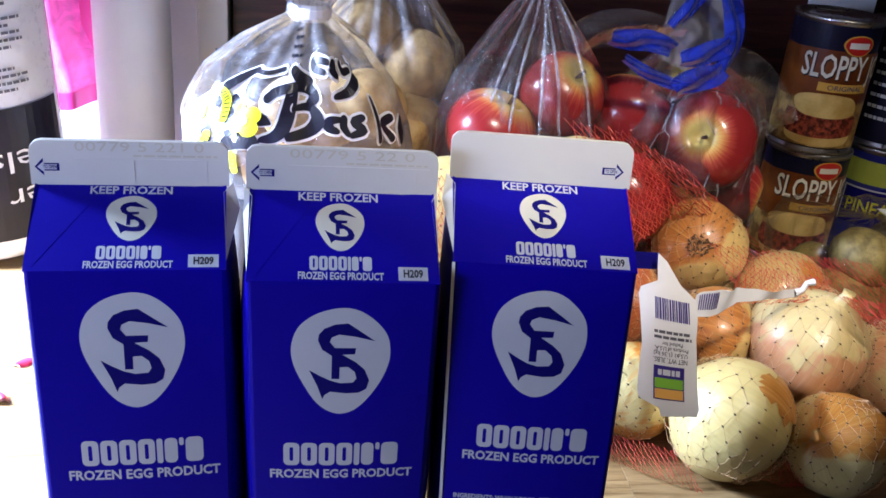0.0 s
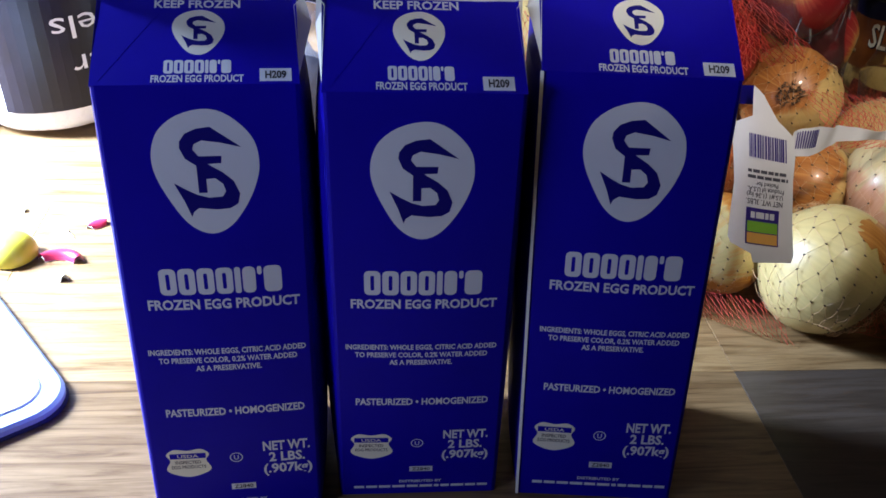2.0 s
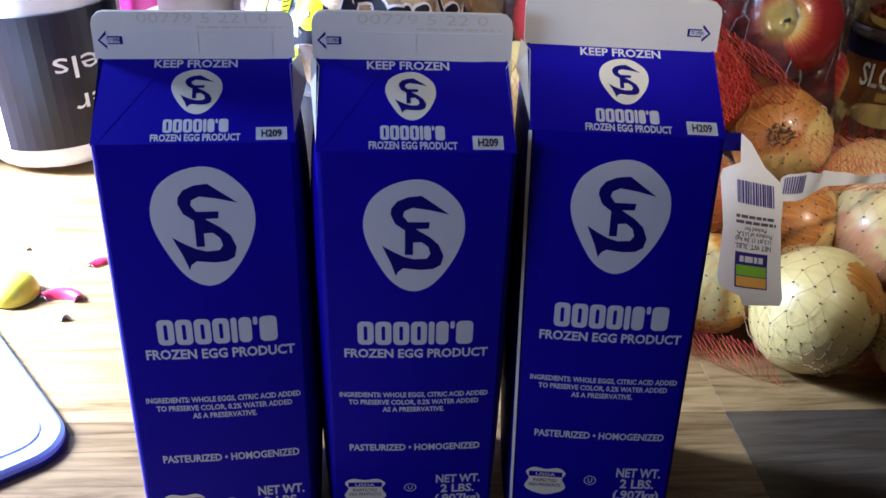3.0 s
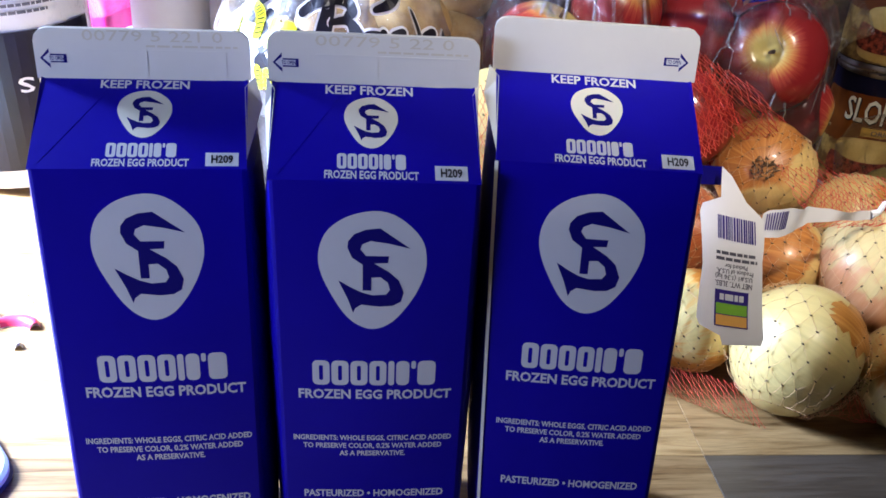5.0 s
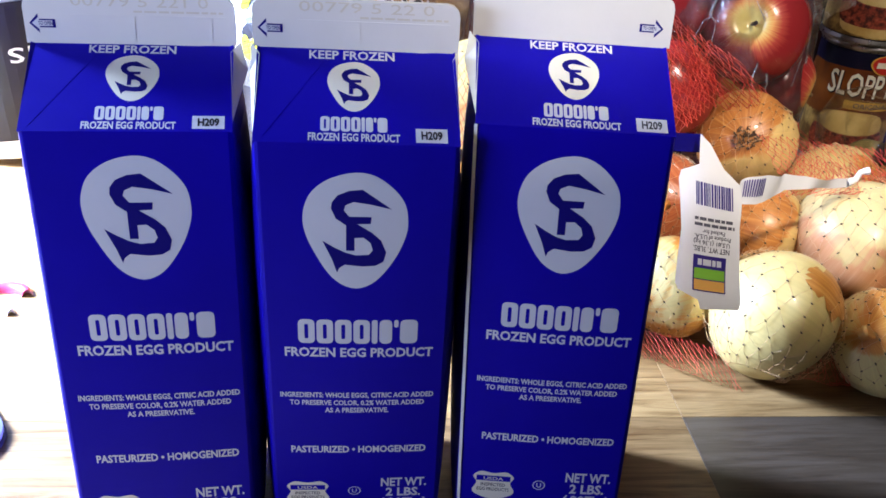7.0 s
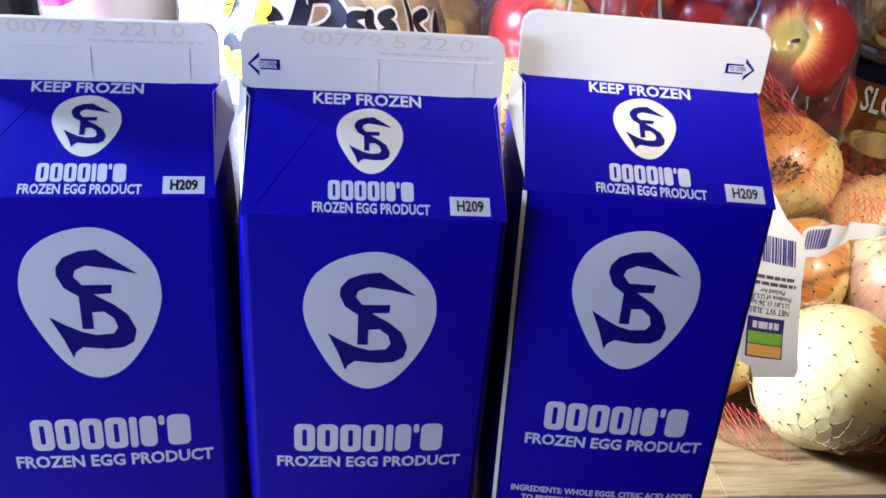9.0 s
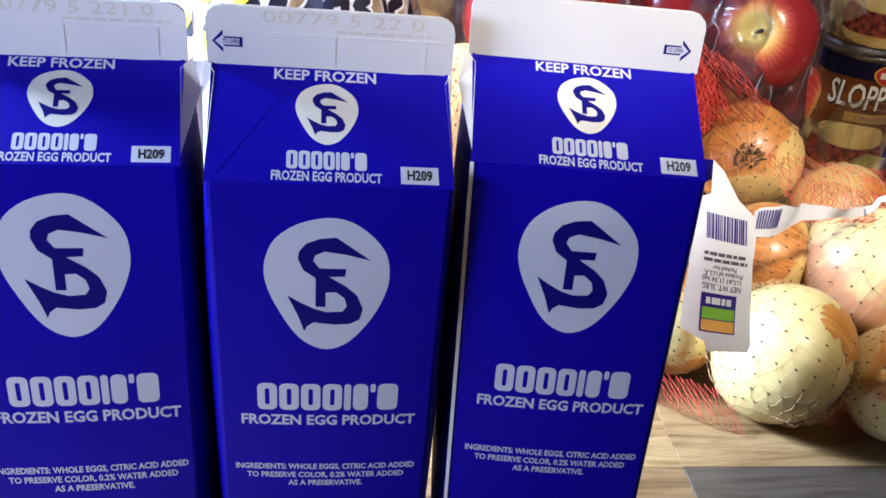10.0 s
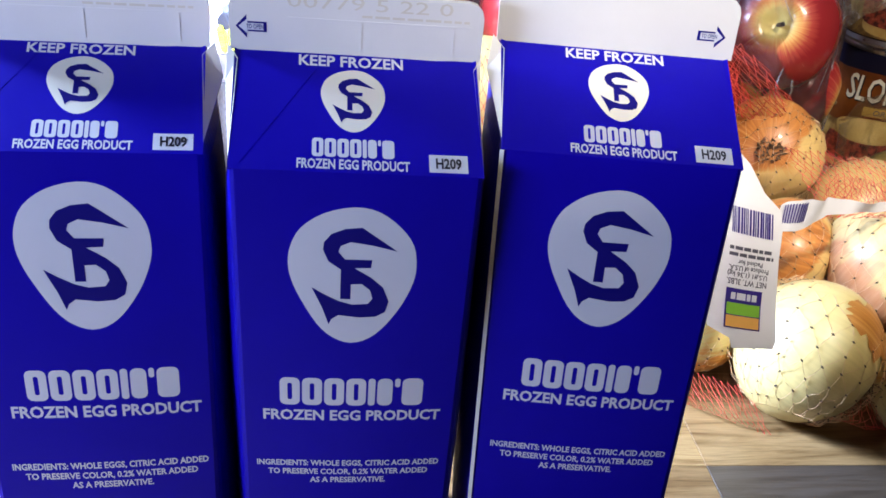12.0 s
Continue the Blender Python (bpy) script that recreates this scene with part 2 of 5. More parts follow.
def film(name, tint, milky, gloss=0.10, ior=1.5, boost=1.0, milk_colour=(0.85, 0.85, 0.9)):
    """Thin clear plastic: see-through, with fresnel gloss and a little milkiness in the folds."""
    m = Mat(name, tint, gloss)
    tr = m.n.new("ShaderNodeBsdfTransparent")
    tr.inputs[0].default_value = (*tint, 1)
    gl = m.n.new("ShaderNodeBsdfGlossy")
    gl.inputs["Color"].default_value = (0.95, 0.96, 1.0, 1)
    gl.inputs["Roughness"].default_value = gloss
    df = m.n.new("ShaderNodeBsdfDiffuse")
    df.inputs["Color"].default_value = (*milk_colour, 1)
    fr = m.n.new("ShaderNodeFresnel")
    fr.inputs["IOR"].default_value = ior
    bump = m.node("ShaderNodeBump", Strength=0.75, Distance=0.002)
    m.link(m.noise(48, 5, 0.68, None, 2.2), bump.inputs["Height"])
    m.link(bump.outputs[0], gl.inputs["Normal"])
    m.link(bump.outputs[0], fr.inputs["Normal"])
    a = m.n.new("ShaderNodeMixShader")
    b = m.n.new("ShaderNodeMixShader")
    cloud = m.ramp(m.noise(38, 4, 0.65, None, 1.5), [(0.40, (milky * 0.4,) * 3), (0.75, (min(1, milky * 2.2),) * 3)])
    m.link(cloud, a.inputs[0])
    m.link(tr.outputs[0], a.inputs[1])
    m.link(df.outputs[0], a.inputs[2])
    m.link(m.math("MULTIPLY", fr.outputs[0], boost), b.inputs[0])
    m.link(a.outputs[0], b.inputs[1])
    m.link(gl.outputs[0], b.inputs[2])
    m.link(b.outputs[0], m.n["Material Output"].inputs["Surface"])
    return m.m


FILM = film("clear_plastic_film", (0.985, 0.985, 0.99), 0.028, 0.07, ior=1.42, boost=0.85)
FILM_MILKY = film("milky_plastic_film", (0.96, 0.96, 0.97), 0.14, ior=1.4)
FILM_WHITE = film("whitish_plastic_film", (0.95, 0.95, 0.97), 0.12, ior=1.4)
FILM_BLUE = film("blue_plastic_film", (0.20, 0.28, 0.85), 1.0, 0.34, ior=1.25, boost=0.5, milk_colour=(0.010, 0.028, 0.36))
CLAM = film("clamshell_plastic", (0.99, 0.99, 0.985), 0.005, 0.06, ior=1.3, boost=0.5)
PINK = film("pink_plastic_bag", (0.95, 0.35, 0.6), 0.95, 0.3, milk_colour=(0.92, 0.16, 0.50))
WRAP = printed("white_wrap", (0.80, 0.81, 0.86), 0.28, 0.04, coat=0.3)
DARK_BAG = printed("dark_bag", (0.03, 0.025, 0.06), 0.35, 0.4)

# ---- building blocks ----


def part(name, bm, material, parent=None, label="", smooth=False):
    me = bpy.data.meshes.new(name)
    bm.to_mesh(me)
    bm.free()
    me.materials.append(material)
    if smooth:
        for p in me.polygons:
            p.use_smooth = True
    ob = new(name, me)
    if parent:
        ob.parent = parent
    if label:
        tagged(ob, label)
    return ob


def thing(name, label, category, m=None, group="", kind=""):
    ob = new(name)
    ob.empty_display_size = 0.01
    if m is not None:
        ob.matrix_world = m
    return tagged(ob, label, category, group, kind)


def box(x0, x1, y0, y1, z0, z1, bevel=0.0, seg=2):
    bm = bmesh.new()
    bmesh.ops.create_cube(bm, size=1)
    for v in bm.verts:
        v.co = Vector(((x0 + x1) / 2 + v.co.x * (x1 - x0), (y0 + y1) / 2 + v.co.y * (y1 - y0), (z0 + z1) / 2 + v.co.z * (z1 - z0)))
    if bevel:
        bmesh.ops.bevel(bm, geom=bm.edges[:], offset=bevel, segments=seg, affect="EDGES", profile=0.5)
    return bm


def lathe(profile, n=48, wobble=None):
    """A surface of revolution about z from (radius, height) pairs; wobble(angle, i) scales the radius."""
    bm = bmesh.new()
    rings = []
    for i, (r, z) in enumerate(profile):
        if r < 1e-6:
            rings.append([bm.verts.new((0, 0, z))])
        else:
            rings.append([bm.verts.new((r * (wobble(2 * math.pi * k / n, i) if wobble else 1) * math.cos(2 * math.pi * k / n),
                                        r * (wobble(2 * math.pi * k / n, i) if wobble else 1) * math.sin(2 * math.pi * k / n), z)) for k in range(n)])
    for a, b in zip(rings, rings[1:]):
        for k in range(n):
            q = [a[k % len(a)], a[(k + 1) % len(a)], b[(k + 1) % len(b)], b[k % len(b)]]
            u = []
            for v in q:
                if v not in u:
                    u.append(v)
            if len(u) > 2:
                bm.faces.new(u)
    bmesh.ops.recalc_face_normals(bm, faces=bm.faces[:])
    return bm


def sheet(f, nu, nv, wrap=False):
    """A grid f(u, v) -> point, u and v from 0 to 1; wrap closes it in u."""
    bm = bmesh.new()
    cols = nu if wrap else nu + 1
    g = [[bm.verts.new(f(i / nu, j / nv)) for i in range(cols)] for j in range(nv + 1)]
    for j in range(nv):
        for i in range(nu):
            k = (i + 1) % cols
            bm.faces.new((g[j][i], g[j][k], g[j + 1][k], g[j + 1][i]))
    return bm


def tube(points, radius, n=6, bm=None):
    """A round strand along points."""
    bm = bm or bmesh.new()
    rings = []
    pts = [Vector(p) for p in points]
    for i, p in enumerate(pts):
        d = (pts[min(i + 1, len(pts) - 1)] - pts[max(i - 1, 0)]).normalized()
        a = d.orthogonal().normalized()
        b = d.cross(a)
        r = radius(i / (len(pts) - 1)) if callable(radius) else radius
        rings.append([bm.verts.new(p + r * (a * math.cos(2 * math.pi * k / n) + b * math.sin(2 * math.pi * k / n))) for k in range(n)])
    for a, b in zip(rings, rings[1:]):
        for k in range(n):
            bm.faces.new((a[k], a[(k + 1) % n], b[(k + 1) % n], b[k]))
    return bm


def smooth_loop(points, n=6):
    """A closed Catmull-Rom curve through points."""
    out = []
    for i in range(len(points)):
        p0, p1, p2, p3 = (points[(i + k - 1) % len(points)] for k in range(4))
        for s in range(n):
            t = s / n
            out.append(tuple(0.5 * ((2 * p1[k]) + (-p0[k] + p2[k]) * t + (2 * p0[k] - 5 * p1[k] + 4 * p2[k] - p3[k]) * t * t + (-p0[k] + 3 * p1[k] - 3 * p2[k] + p3[k]) * t ** 3) for k in range(2)))
    return out


def flat(loops, fine=0.0):
    """Flat polygons from outlines, as a bmesh in the xy plane; fine: the longest edge kept, so that it can bend."""
    bm = bmesh.new()
    for loop in loops:
        bm.faces.new([bm.verts.new((x, y, 0)) for x, y in loop])
    bmesh.ops.triangulate(bm, faces=bm.faces[:])
    if fine:
        for _ in range(4):
            long = [e for e in bm.edges if e.calc_length() > fine]
            if not long:
                break
            bmesh.ops.subdivide_edges(bm, edges=long, cuts=1)
            bmesh.ops.triangulate(bm, faces=[f for f in bm.faces if len(f.verts) > 3])
    return bm


def rect(x0, y0, x1, y1, r=0.0, n=4):
    if not r:
        return [(x0, y0), (x1, y0), (x1, y1), (x0, y1)]
    out = []
    for cx, cy, a0 in ((x1 - r, y0 + r, -90), (x1 - r, y1 - r, 0), (x0 + r, y1 - r, 90), (x0 + r, y0 + r, 180)):
        out += [(cx + r * math.cos(radians(a0 + 90 * k / n)), cy + r * math.sin(radians(a0 + 90 * k / n))) for k in range(n + 1)]
    return out


def stroke(points, widths, n=5):
    """A flat brush stroke along points (smoothed), with a width at each point."""
    pts = []
    for i in range(len(points) - 1):
        p0, p1, p2, p3 = points[max(i - 1, 0)], points[i], points[i + 1], points[min(i + 2, len(points) - 1)]
        for s in range(n):
            t = s / n
            pts.append(tuple(0.5 * ((2 * p1[k]) + (-p0[k] + p2[k]) * t + (2 * p0[k] - 5 * p1[k] + 4 * p2[k] - p3[k]) * t * t + (-p0[k] + 3 * p1[k] - 3 * p2[k] + p3[k]) * t ** 3) for k in range(2)) + (widths[i] * (1 - t) + widths[i + 1] * t,))
    pts.append((*points[-1], widths[-1]))
    bm = bmesh.new()
    sides, caps = [], []
    for i, (x, y, w) in enumerate(pts):
        ax, ay, _ = pts[max(i - 1, 0)]
        bx, by, _ = pts[min(i + 1, len(pts) - 1)]
        d = math.hypot(bx - ax, by - ay) or 1
        nx, ny = -(by - ay) / d * w / 2, (bx - ax) / d * w / 2
        sides.append((bm.verts.new((x + nx, y + ny, 0)), bm.verts.new((x - nx, y - ny, 0))))
        if i in (0, len(pts) - 1):
            caps.append((sides[-1], x, y, math.atan2(ny, nx), w / 2, 1 if i == 0 else -1))
    for (a, b), (c, e) in zip(sides, sides[1:]):
        bm.faces.new((a, b, e, c))
    for (a, b), x, y, t0, r, sg in caps:
        arc = [bm.verts.new((x + r * math.cos(t0 + sg * k * math.pi / 5), y + r * math.sin(t0 + sg * k * math.pi / 5), 0)) for k in range(1, 5)]
        bm.faces.new([a, *arc, b])
    bmesh.ops.triangulate(bm, faces=bm.faces[:])
    return bm


def glyphs(text, width, cap, x=0.0, y=0.0, weight=0.012, turn=False):
    """Letters of the built-in font as a flat bmesh, scaled to a width and a capital's height, from the baseline's start."""
    data = bpy.data.curves.new("letters", "FONT")
    data.body, data.offset, data.resolution_u, data.fill_mode = text, weight, 2, "FRONT"
    ob = new("letters", data)
    bpy.context.view_layer.update()
    me = bpy.data.meshes.new_from_object(ob.evaluated_get(bpy.context.evaluated_depsgraph_get()))
    bm = bmesh.new()
    bm.from_mesh(me)
    bpy.data.objects.remove(ob)
    bpy.data.curves.remove(data)
    bpy.data.meshes.remove(me)
    xs = [v.co.x for v in bm.verts]
    x0, k = min(xs), width / (max(xs) - min(xs))
    for v in bm.verts:
        v.co = Vector((x + (v.co.x - x0) * k, y + v.co.y * cap / 0.69, 0))
        if turn:
            v.co = Vector((2 * x + width - v.co.x, 2 * y + cap - v.co.y, 0))
    return bm


def decal(name, bm, where, material, parent, label="", lift=0.0002):
    """Lays a flat bmesh (x, y) on a surface: where(x, y, lift) -> point."""
    for v in bm.verts:
        v.co = Vector(where(v.co.x, v.co.y, lift))
    return part(name, bm, material, parent, label)

# ---- the room ----
part("floor", box(-1.6, 1.6, -2.2, 0.72, -0.80, -0.75), FLOOR_PAINT)
tagged(bpy.data.objects["floor"], "plain brown vinyl kitchen floor", "floor", kind="structure")
part("ceiling", box(-1.6, 1.6, -2.2, 0.72, 1.80, 1.85), CEILING_PAINT)
tagged(bpy.data.objects["ceiling"], "plain greyish painted ceiling", "ceiling", kind="structure")
for nm, b in (("wall_east", (1.5, 1.6, -2.2, 0.72, -0.75, 1.80)), ("wall_south", (-1.5, 1.5, -2.2, -2.1, -0.75, 1.80)), ("wall_north", (-1.5, 1.5, 0.64, 0.72, -0.75, 1.80))):
    tagged(part(nm, box(*b), WALL_PAINT), "plain painted kitchen wall", "wall", kind="structure")
bm = box(-0.90, -0.80, -2.2, -0.64, -0.75, 1.80)
for b in ((-0.90, -0.80, 0.40, 0.64, -0.75, 1.80), (-0.90, -0.80, -0.64, 0.40, -0.75, 0.22), (-0.90, -0.80, -0.64, 0.40, 0.90, 1.80)):
    extra = box(*b)
    me = bpy.data.meshes.new("tmp")
    extra.to_mesh(me)
    extra.free()
    bm.from_mesh(me)
    bpy.data.meshes.remove(me)
tagged(part("wall_west", bm, WALL_PAINT), "painted kitchen wall with a window opening", "wall", kind="structure")
win = thing("window_1", "white framed window letting in cool daylight", "window", kind="structure")
part("window_frame", box(-0.86, -0.79, -0.64, 0.40, 0.22, 0.25), WHITE_PAINT, win)
part("window_frame", box(-0.86, -0.79, -0.64, 0.40, 0.87, 0.90), WHITE_PAINT, win)
lamp = thing("ceiling_lamp", "round white ceiling lamp", "lamp", pose(0.32, -1.05, 1.80))
part("lamp_base", lathe([(0, 0), (0.16, 0), (0.16, -0.04), (0.14, -0.05), (0, -0.05)]), WHITE_PAINT, lamp)

# added out of view: two dark panels that block the ceiling lamp's lower rays
tagged(part("unseen_shade_panel", box(0.153, 1.5, -0.44, -0.39, -0.75, 0.788), PANEL), "unseen dark panel added to shade the carton fronts and near counter", "wall", kind="structure")
tagged(part("unseen_shade_panel_tall", box(-0.45, 0.150, -0.44, -0.39, -0.75, 0.838), PANEL), "taller unseen dark panel added to shade the two left cartons", "wall", kind="structure")

# dark wooden panel behind, white boards beside it
panel = tagged(part("backboard", box(-0.052, 1.2, 0.600, 0.638, -0.2, 0.9), PANEL), "dark reddish-brown stained wooden panel behind the food", "panel", kind="structure")
for nm, b in (("white_board", (-0.150, -0.056, 0.585, 0.638, -0.2, 0.9)), ("white_board", (-0.084, -0.0555, 0.578, 0.5845, -0.2, 0.9)), ("white_board", (-0.79, -0.154, 0.600, 0.638, -0.2, 0.9))):
    tagged(part(nm, box(*b, bevel=0.0015), WHITE_PAINT), "white painted trim board with small nail holes", "trim", kind="structure")
for z in (0.235, 0.185, 0.135):
    nail = lathe([(0, 0.0004), (0.0013, 0.0002), (0.0015, 0)], 10)
    bmesh.ops.rotate(nail, verts=nail.verts[:], cent=(0, 0, 0), matrix=Matrix.Rotation(radians(90), 3, "X"))
    bmesh.ops.translate(nail, verts=nail.verts[:], vec=(-0.066, 0.5779, z))
    part("nail_head", nail, TEXT_GREY, bpy.data.objects["white_board.001"])

# ---- counter: butcher-block staves ----
counter = thing("counter", "light butcher-block wooden counter top with staves of uneven tone", "counter", kind="structure")
part("slab", box(-0.79, 1.4, -0.30, 0.575, -0.040, -0.0045), WOOD, counter)
edges = [-0.30, -0.21, -0.115, -0.022, 0.083, 0.178, 0.270, 0.365, 0.470, 0.575]
cuts = [[-0.55, 0.18], [-0.30, 0.42], [-0.62, 0.05, 0.7], [-0.40, 0.213, 0.85], [-0.7, 0.213, 0.62], [-0.2, 0.5], [-0.5, 0.3], [-0.1, 0.66], [-0.42, 0.35]]
for (y0, y1), cs in zip(zip(edges, edges[1:]), cuts):
    xs = [-0.79, *cs, 1.4]
    for x0, x1 in zip(xs, xs[1:]):
        bm = box(-(x1 - x0) / 2, (x1 - x0) / 2, -(y1 - y0) / 2, (y1 - y0) / 2, -0.004, 0.0, 0.0003, 1)
        st = part("stave", bm, WOOD_GREY_SHADED if (x0, y1) == (0.213, 0.083) else WOOD, counter)
        st.location = ((x0 + x1) / 2, (y0 + y1) / 2, 0)

# ---- egg cartons ----
W = 0.070
BADGE = smooth_loop([(655, 443), (700, 450), (740, 475), (765, 505), (772, 540), (768, 570), (750, 610), (720, 650), (690, 675), (655, 685), (620, 675), (590, 650), (560, 605), (543, 570), (537, 540), (542, 510), (560, 480), (600, 455)], 3)
HOOK = [(670, 476), (735, 515), (690, 506), (650, 501), (632, 508), (628, 518), (640, 531), (690, 531), (688, 545), (658, 546), (690, 563), (712, 580), (724, 605), (718, 625), (700, 634), (670, 636), (630, 632), (617, 640), (612, 650), (600, 620), (580, 582), (605, 595), (630, 606), (655, 612), (685, 610), (693, 600), (688, 585), (672, 574), (652, 575), (652, 602), (633, 602), (633, 549), (610, 535), (600, 515), (602, 502), (615, 488), (640, 479)]


def emblem(points, cx, cy, w, h):
    return [[(cx + (x - 654.5) / 235 * w, cy - (y - 564) / 242 * h) for x, y in points]]


def name_blocks(x0, x1, y0, y1):
    """The brand's name as a row of plain rounded upright blocks, the wide ones with a slot."""
    out, x, k = [], x0, (x1 - x0) / 6.72
    for w, low, slot in ((1, 0, 1), (1, 0, 1), (1, 0, 1), (1, 0, 1), (0.42, 0, 0), (0.80, 0, 0), (0.34, 0.68, 0), (1.06, 0, 0)):
        a, b, c = x + 0.05 * k, x + (w - 0.05) * k, y0 + low * (y1 - y0)
        outer = rect(a, c, b, y1, min(0.28, 0.35 * w) * k, 3)
        if slot:
            bm = bmesh.new()
            inner = rect((a + b) / 2 - 0.105 * k, c + 0.32 * k, (a + b) / 2 + 0.105 * k, y1 - 0.32 * k, 0.09 * k, 3)
            o, i = ([bm.verts.new((*p, 0)) for p in q] for q in (outer, inner))
            for n in range(len(o)):
                bm.faces.new((o[n], o[(n + 1) % len(o)], i[(n + 1) % len(o)], i[n]))
        else:
            bm = flat([outer])
        out.append(bm)
        x += w * k
    return out


def bars(x0, x1, y0, y1, seed):
    """Unreadable small print: short plain bars in a row."""
    rng, x, out = random.Random(seed), x0, []
    while x < x1 - 0.0008:
        w = min(rng.uniform(0.002, 0.006), x1 - x)
        out.append(rect(x, y0, x + w, y1))
        x += w + 0.0008
    return out


ARROW = [(0, 0.5), (0.36, 1.0), (0.36, 0.72), (1, 0.72), (1, 0.28), (0.36, 0.28), (0.36, 0)]


def egg_carton(x, y, yaw, lean_back, lean_side, du, gu0, dh, heights, right_arrow, flaps, label, stamp):
    top = thing("egg_carton", label, "carton", pose(x, y, 0, 0, 0, math.degrees(yaw)), "egg cartons")
    sh, rise, fin = heights[0], heights[1] - heights[0], heights[2] - heights[1] + 0.0006
    slope = math.hypot(W / 2, rise)
    bow, bulge = 0.0012, 0.0046 if right_arrow else 0.0060

    def lean(p):
        u, d, h = p
        return (u + lean_side * h, d + lean_back * h, h)

    def face(u, h, lift):
        return lean((u, -lift * 0.3 - bow * math.sin(math.pi * min(1, max(0, u / W))) * math.sin(math.pi * min(1, max(0, h / sh))), h))

    def gable(u, s, lift):
        return lean((u, s / slope * W / 2 - lift * 0.18, sh + s / slope * rise + lift * 0.27))

    def ridge(u, z, lift):
        return lean((u, W / 2 - 0.0012 - lift * 0.4, sh + rise + z))

    # body: four bowed walls, a floor, with rounded upright edges
    n, ring = 36, []
    bm = bmesh.new()
    r = 0.0016

    def outline():
        pts = []
        for cx, cy, a0 in ((W - r, r, -90), (W - r, W - r, 0), (r, W - r, 90), (r, r, 180)):
            pts += [(cx + r * math.cos(radians(a0 + k * 45)), cy + r * math.sin(radians(a0 + k * 45))) for k in range(3)]
        out = []
        for i, (ax, ay) in enumerate(pts):
            bx, by = pts[(i + 1) % len(pts)]
            m = 18 if math.hypot(bx - ax, by - ay) > 0.01 else 1
            out += [(ax + (bx - ax) * k / m, ay + (by - ay) * k / m) for k in range(m)]
        return out
    loop = outline()
    for j in range(n + 1):
        h = sh * j / n
        row = []
        for px, py in loop:
            k, kx = bow * math.sin(math.pi * j / n), bulge * abs(math.sin(math.pi * j / n)) ** 0.35
            fx, fy = math.sin(math.pi * min(1, max(0, px / W))), math.sin(math.pi * min(1, max(0, py / W)))
            ox = (kx * fy if px > W - 1e-4 else -kx * fy if px < 1e-4 else 0)
            oy = (k * fx if py > W - 1e-4 else -k * fx if py < 1e-4 else 0)
            row.append(bm.verts.new(lean((px + ox, py + oy, h))))
        ring.append(row)
    for a, b in zip(ring, ring[1:]):
        for k in range(len(loop)):
            bm.faces.new((a[k], a[(k + 1) % len(loop)], b[(k + 1) % len(loop)], b[k]))
    bm.faces.new(ring[0][::-1])
    body = part("body", bm, BLUE, top)
    # the white cut edge of the board down one corner
    if right_arrow:
        bm = bmesh.new()
        rows = [[bm.verts.new(lean((a, b, sh * j / 8))) for a, b in ((-0.0004, 0.0012), (-0.0005, -0.0003), (0.0007, -0.0005))] for j in range(9)]
        for a, b in zip(rows, rows[1:]):
            for k in range(2):
                bm.faces.new((a[k], a[k + 1], b[k + 1], b[k]))
        part("board_edge", bm, CARTON_WHITE, top, "raw white edge of the board")
    # gable: front and back slopes
    slopes = []
    for nm, sgn in (("front_slope", 1), ("back_slope", -1)):
        def f(u, v, sgn=sgn):
            d = v * W / 2
            return lean((W * u, d if sgn > 0 else W - d, sh + v * rise))
        bm = sheet(f, 12, 6)
        ext = bmesh.ops.extrude_face_region(bm, geom=bm.faces[:])
        for v in ext["geom"]:
            if isinstance(v, bmesh.types.BMVert):
                v.co += Vector((0, 0.0004 * sgn, -0.0006))
        bmesh.ops.recalc_face_normals(bm, faces=bm.faces[:])
        slopes.append(part(nm, bm, BLUE, top))
    # tucked-in side triangles, creased in the middle, with white raw board towards the fin
    for nm, x0, sgn in (("side_fold", 0.0, 1), ("side_fold", W, -1)):
        ins = 0.017 * sgn
        bm = bmesh.new()
        a, b, c, d, e = (bm.verts.new(lean(p)) for p in ((x0, 0.0004, sh), (x0, W - 0.0004, sh), (x0, W / 2 + 0.001, sh + rise), (x0 + ins, W / 2, sh + rise * 0.72), (x0, W / 2 - 0.001, sh + rise)))
        bm.faces.new((a, b, d))
        bm.faces.new((a, d, e))
        bm.faces.new((b, c, d))
        part(nm, bm, BLUE, top)
        out = flaps[0 if sgn > 0 else 1]
        if out:
            bm = bmesh.new()
            a, b, c, d = (bm.verts.new(lean(p)) for p in ((x0, 0.003, sh + 0.002), (x0 - out * sgn, W / 2 - 0.008, sh + rise * 0.66), (x0 - (0.0012 + out * 0.3) * sgn, W / 2 - 0.0008, sh + rise + 0.001), (x0 + 0.001 * sgn, W / 2 - 0.004, sh + rise * 0.9)))
            bm.faces.new((a, b, d))
            bm.faces.new((b, c, d))
            part("raw_flap", bm, CARTON_WHITE, top, "bare white inner board")
    # fin
    def fin_outline():
        rr = 0.0045
        return [(-0.0012, 0), (W + 0.0012, 0), (W + 0.0012, fin - rr)] + [(W + 0.0012 - rr + rr * math.cos(radians(a)), fin - rr + rr * math.sin(radians(a))) for a in (30, 60, 90)] + [(-0.0012 + rr - rr * math.cos(radians(a)), fin - rr + rr * math.sin(radians(a))) for a in (90, 60, 30, 0)]
    bm = bmesh.new()
    front = [bm.verts.new(lean((u, W / 2 - 0.0012, sh + rise - 0.0006 + z))) for u, z in fin_outline()]
    back = [bm.verts.new(lean((u, W / 2 + 0.0012, sh + rise - 0.0006 + z))) for u, z in fin_outline()]
    bm.faces.new(front)
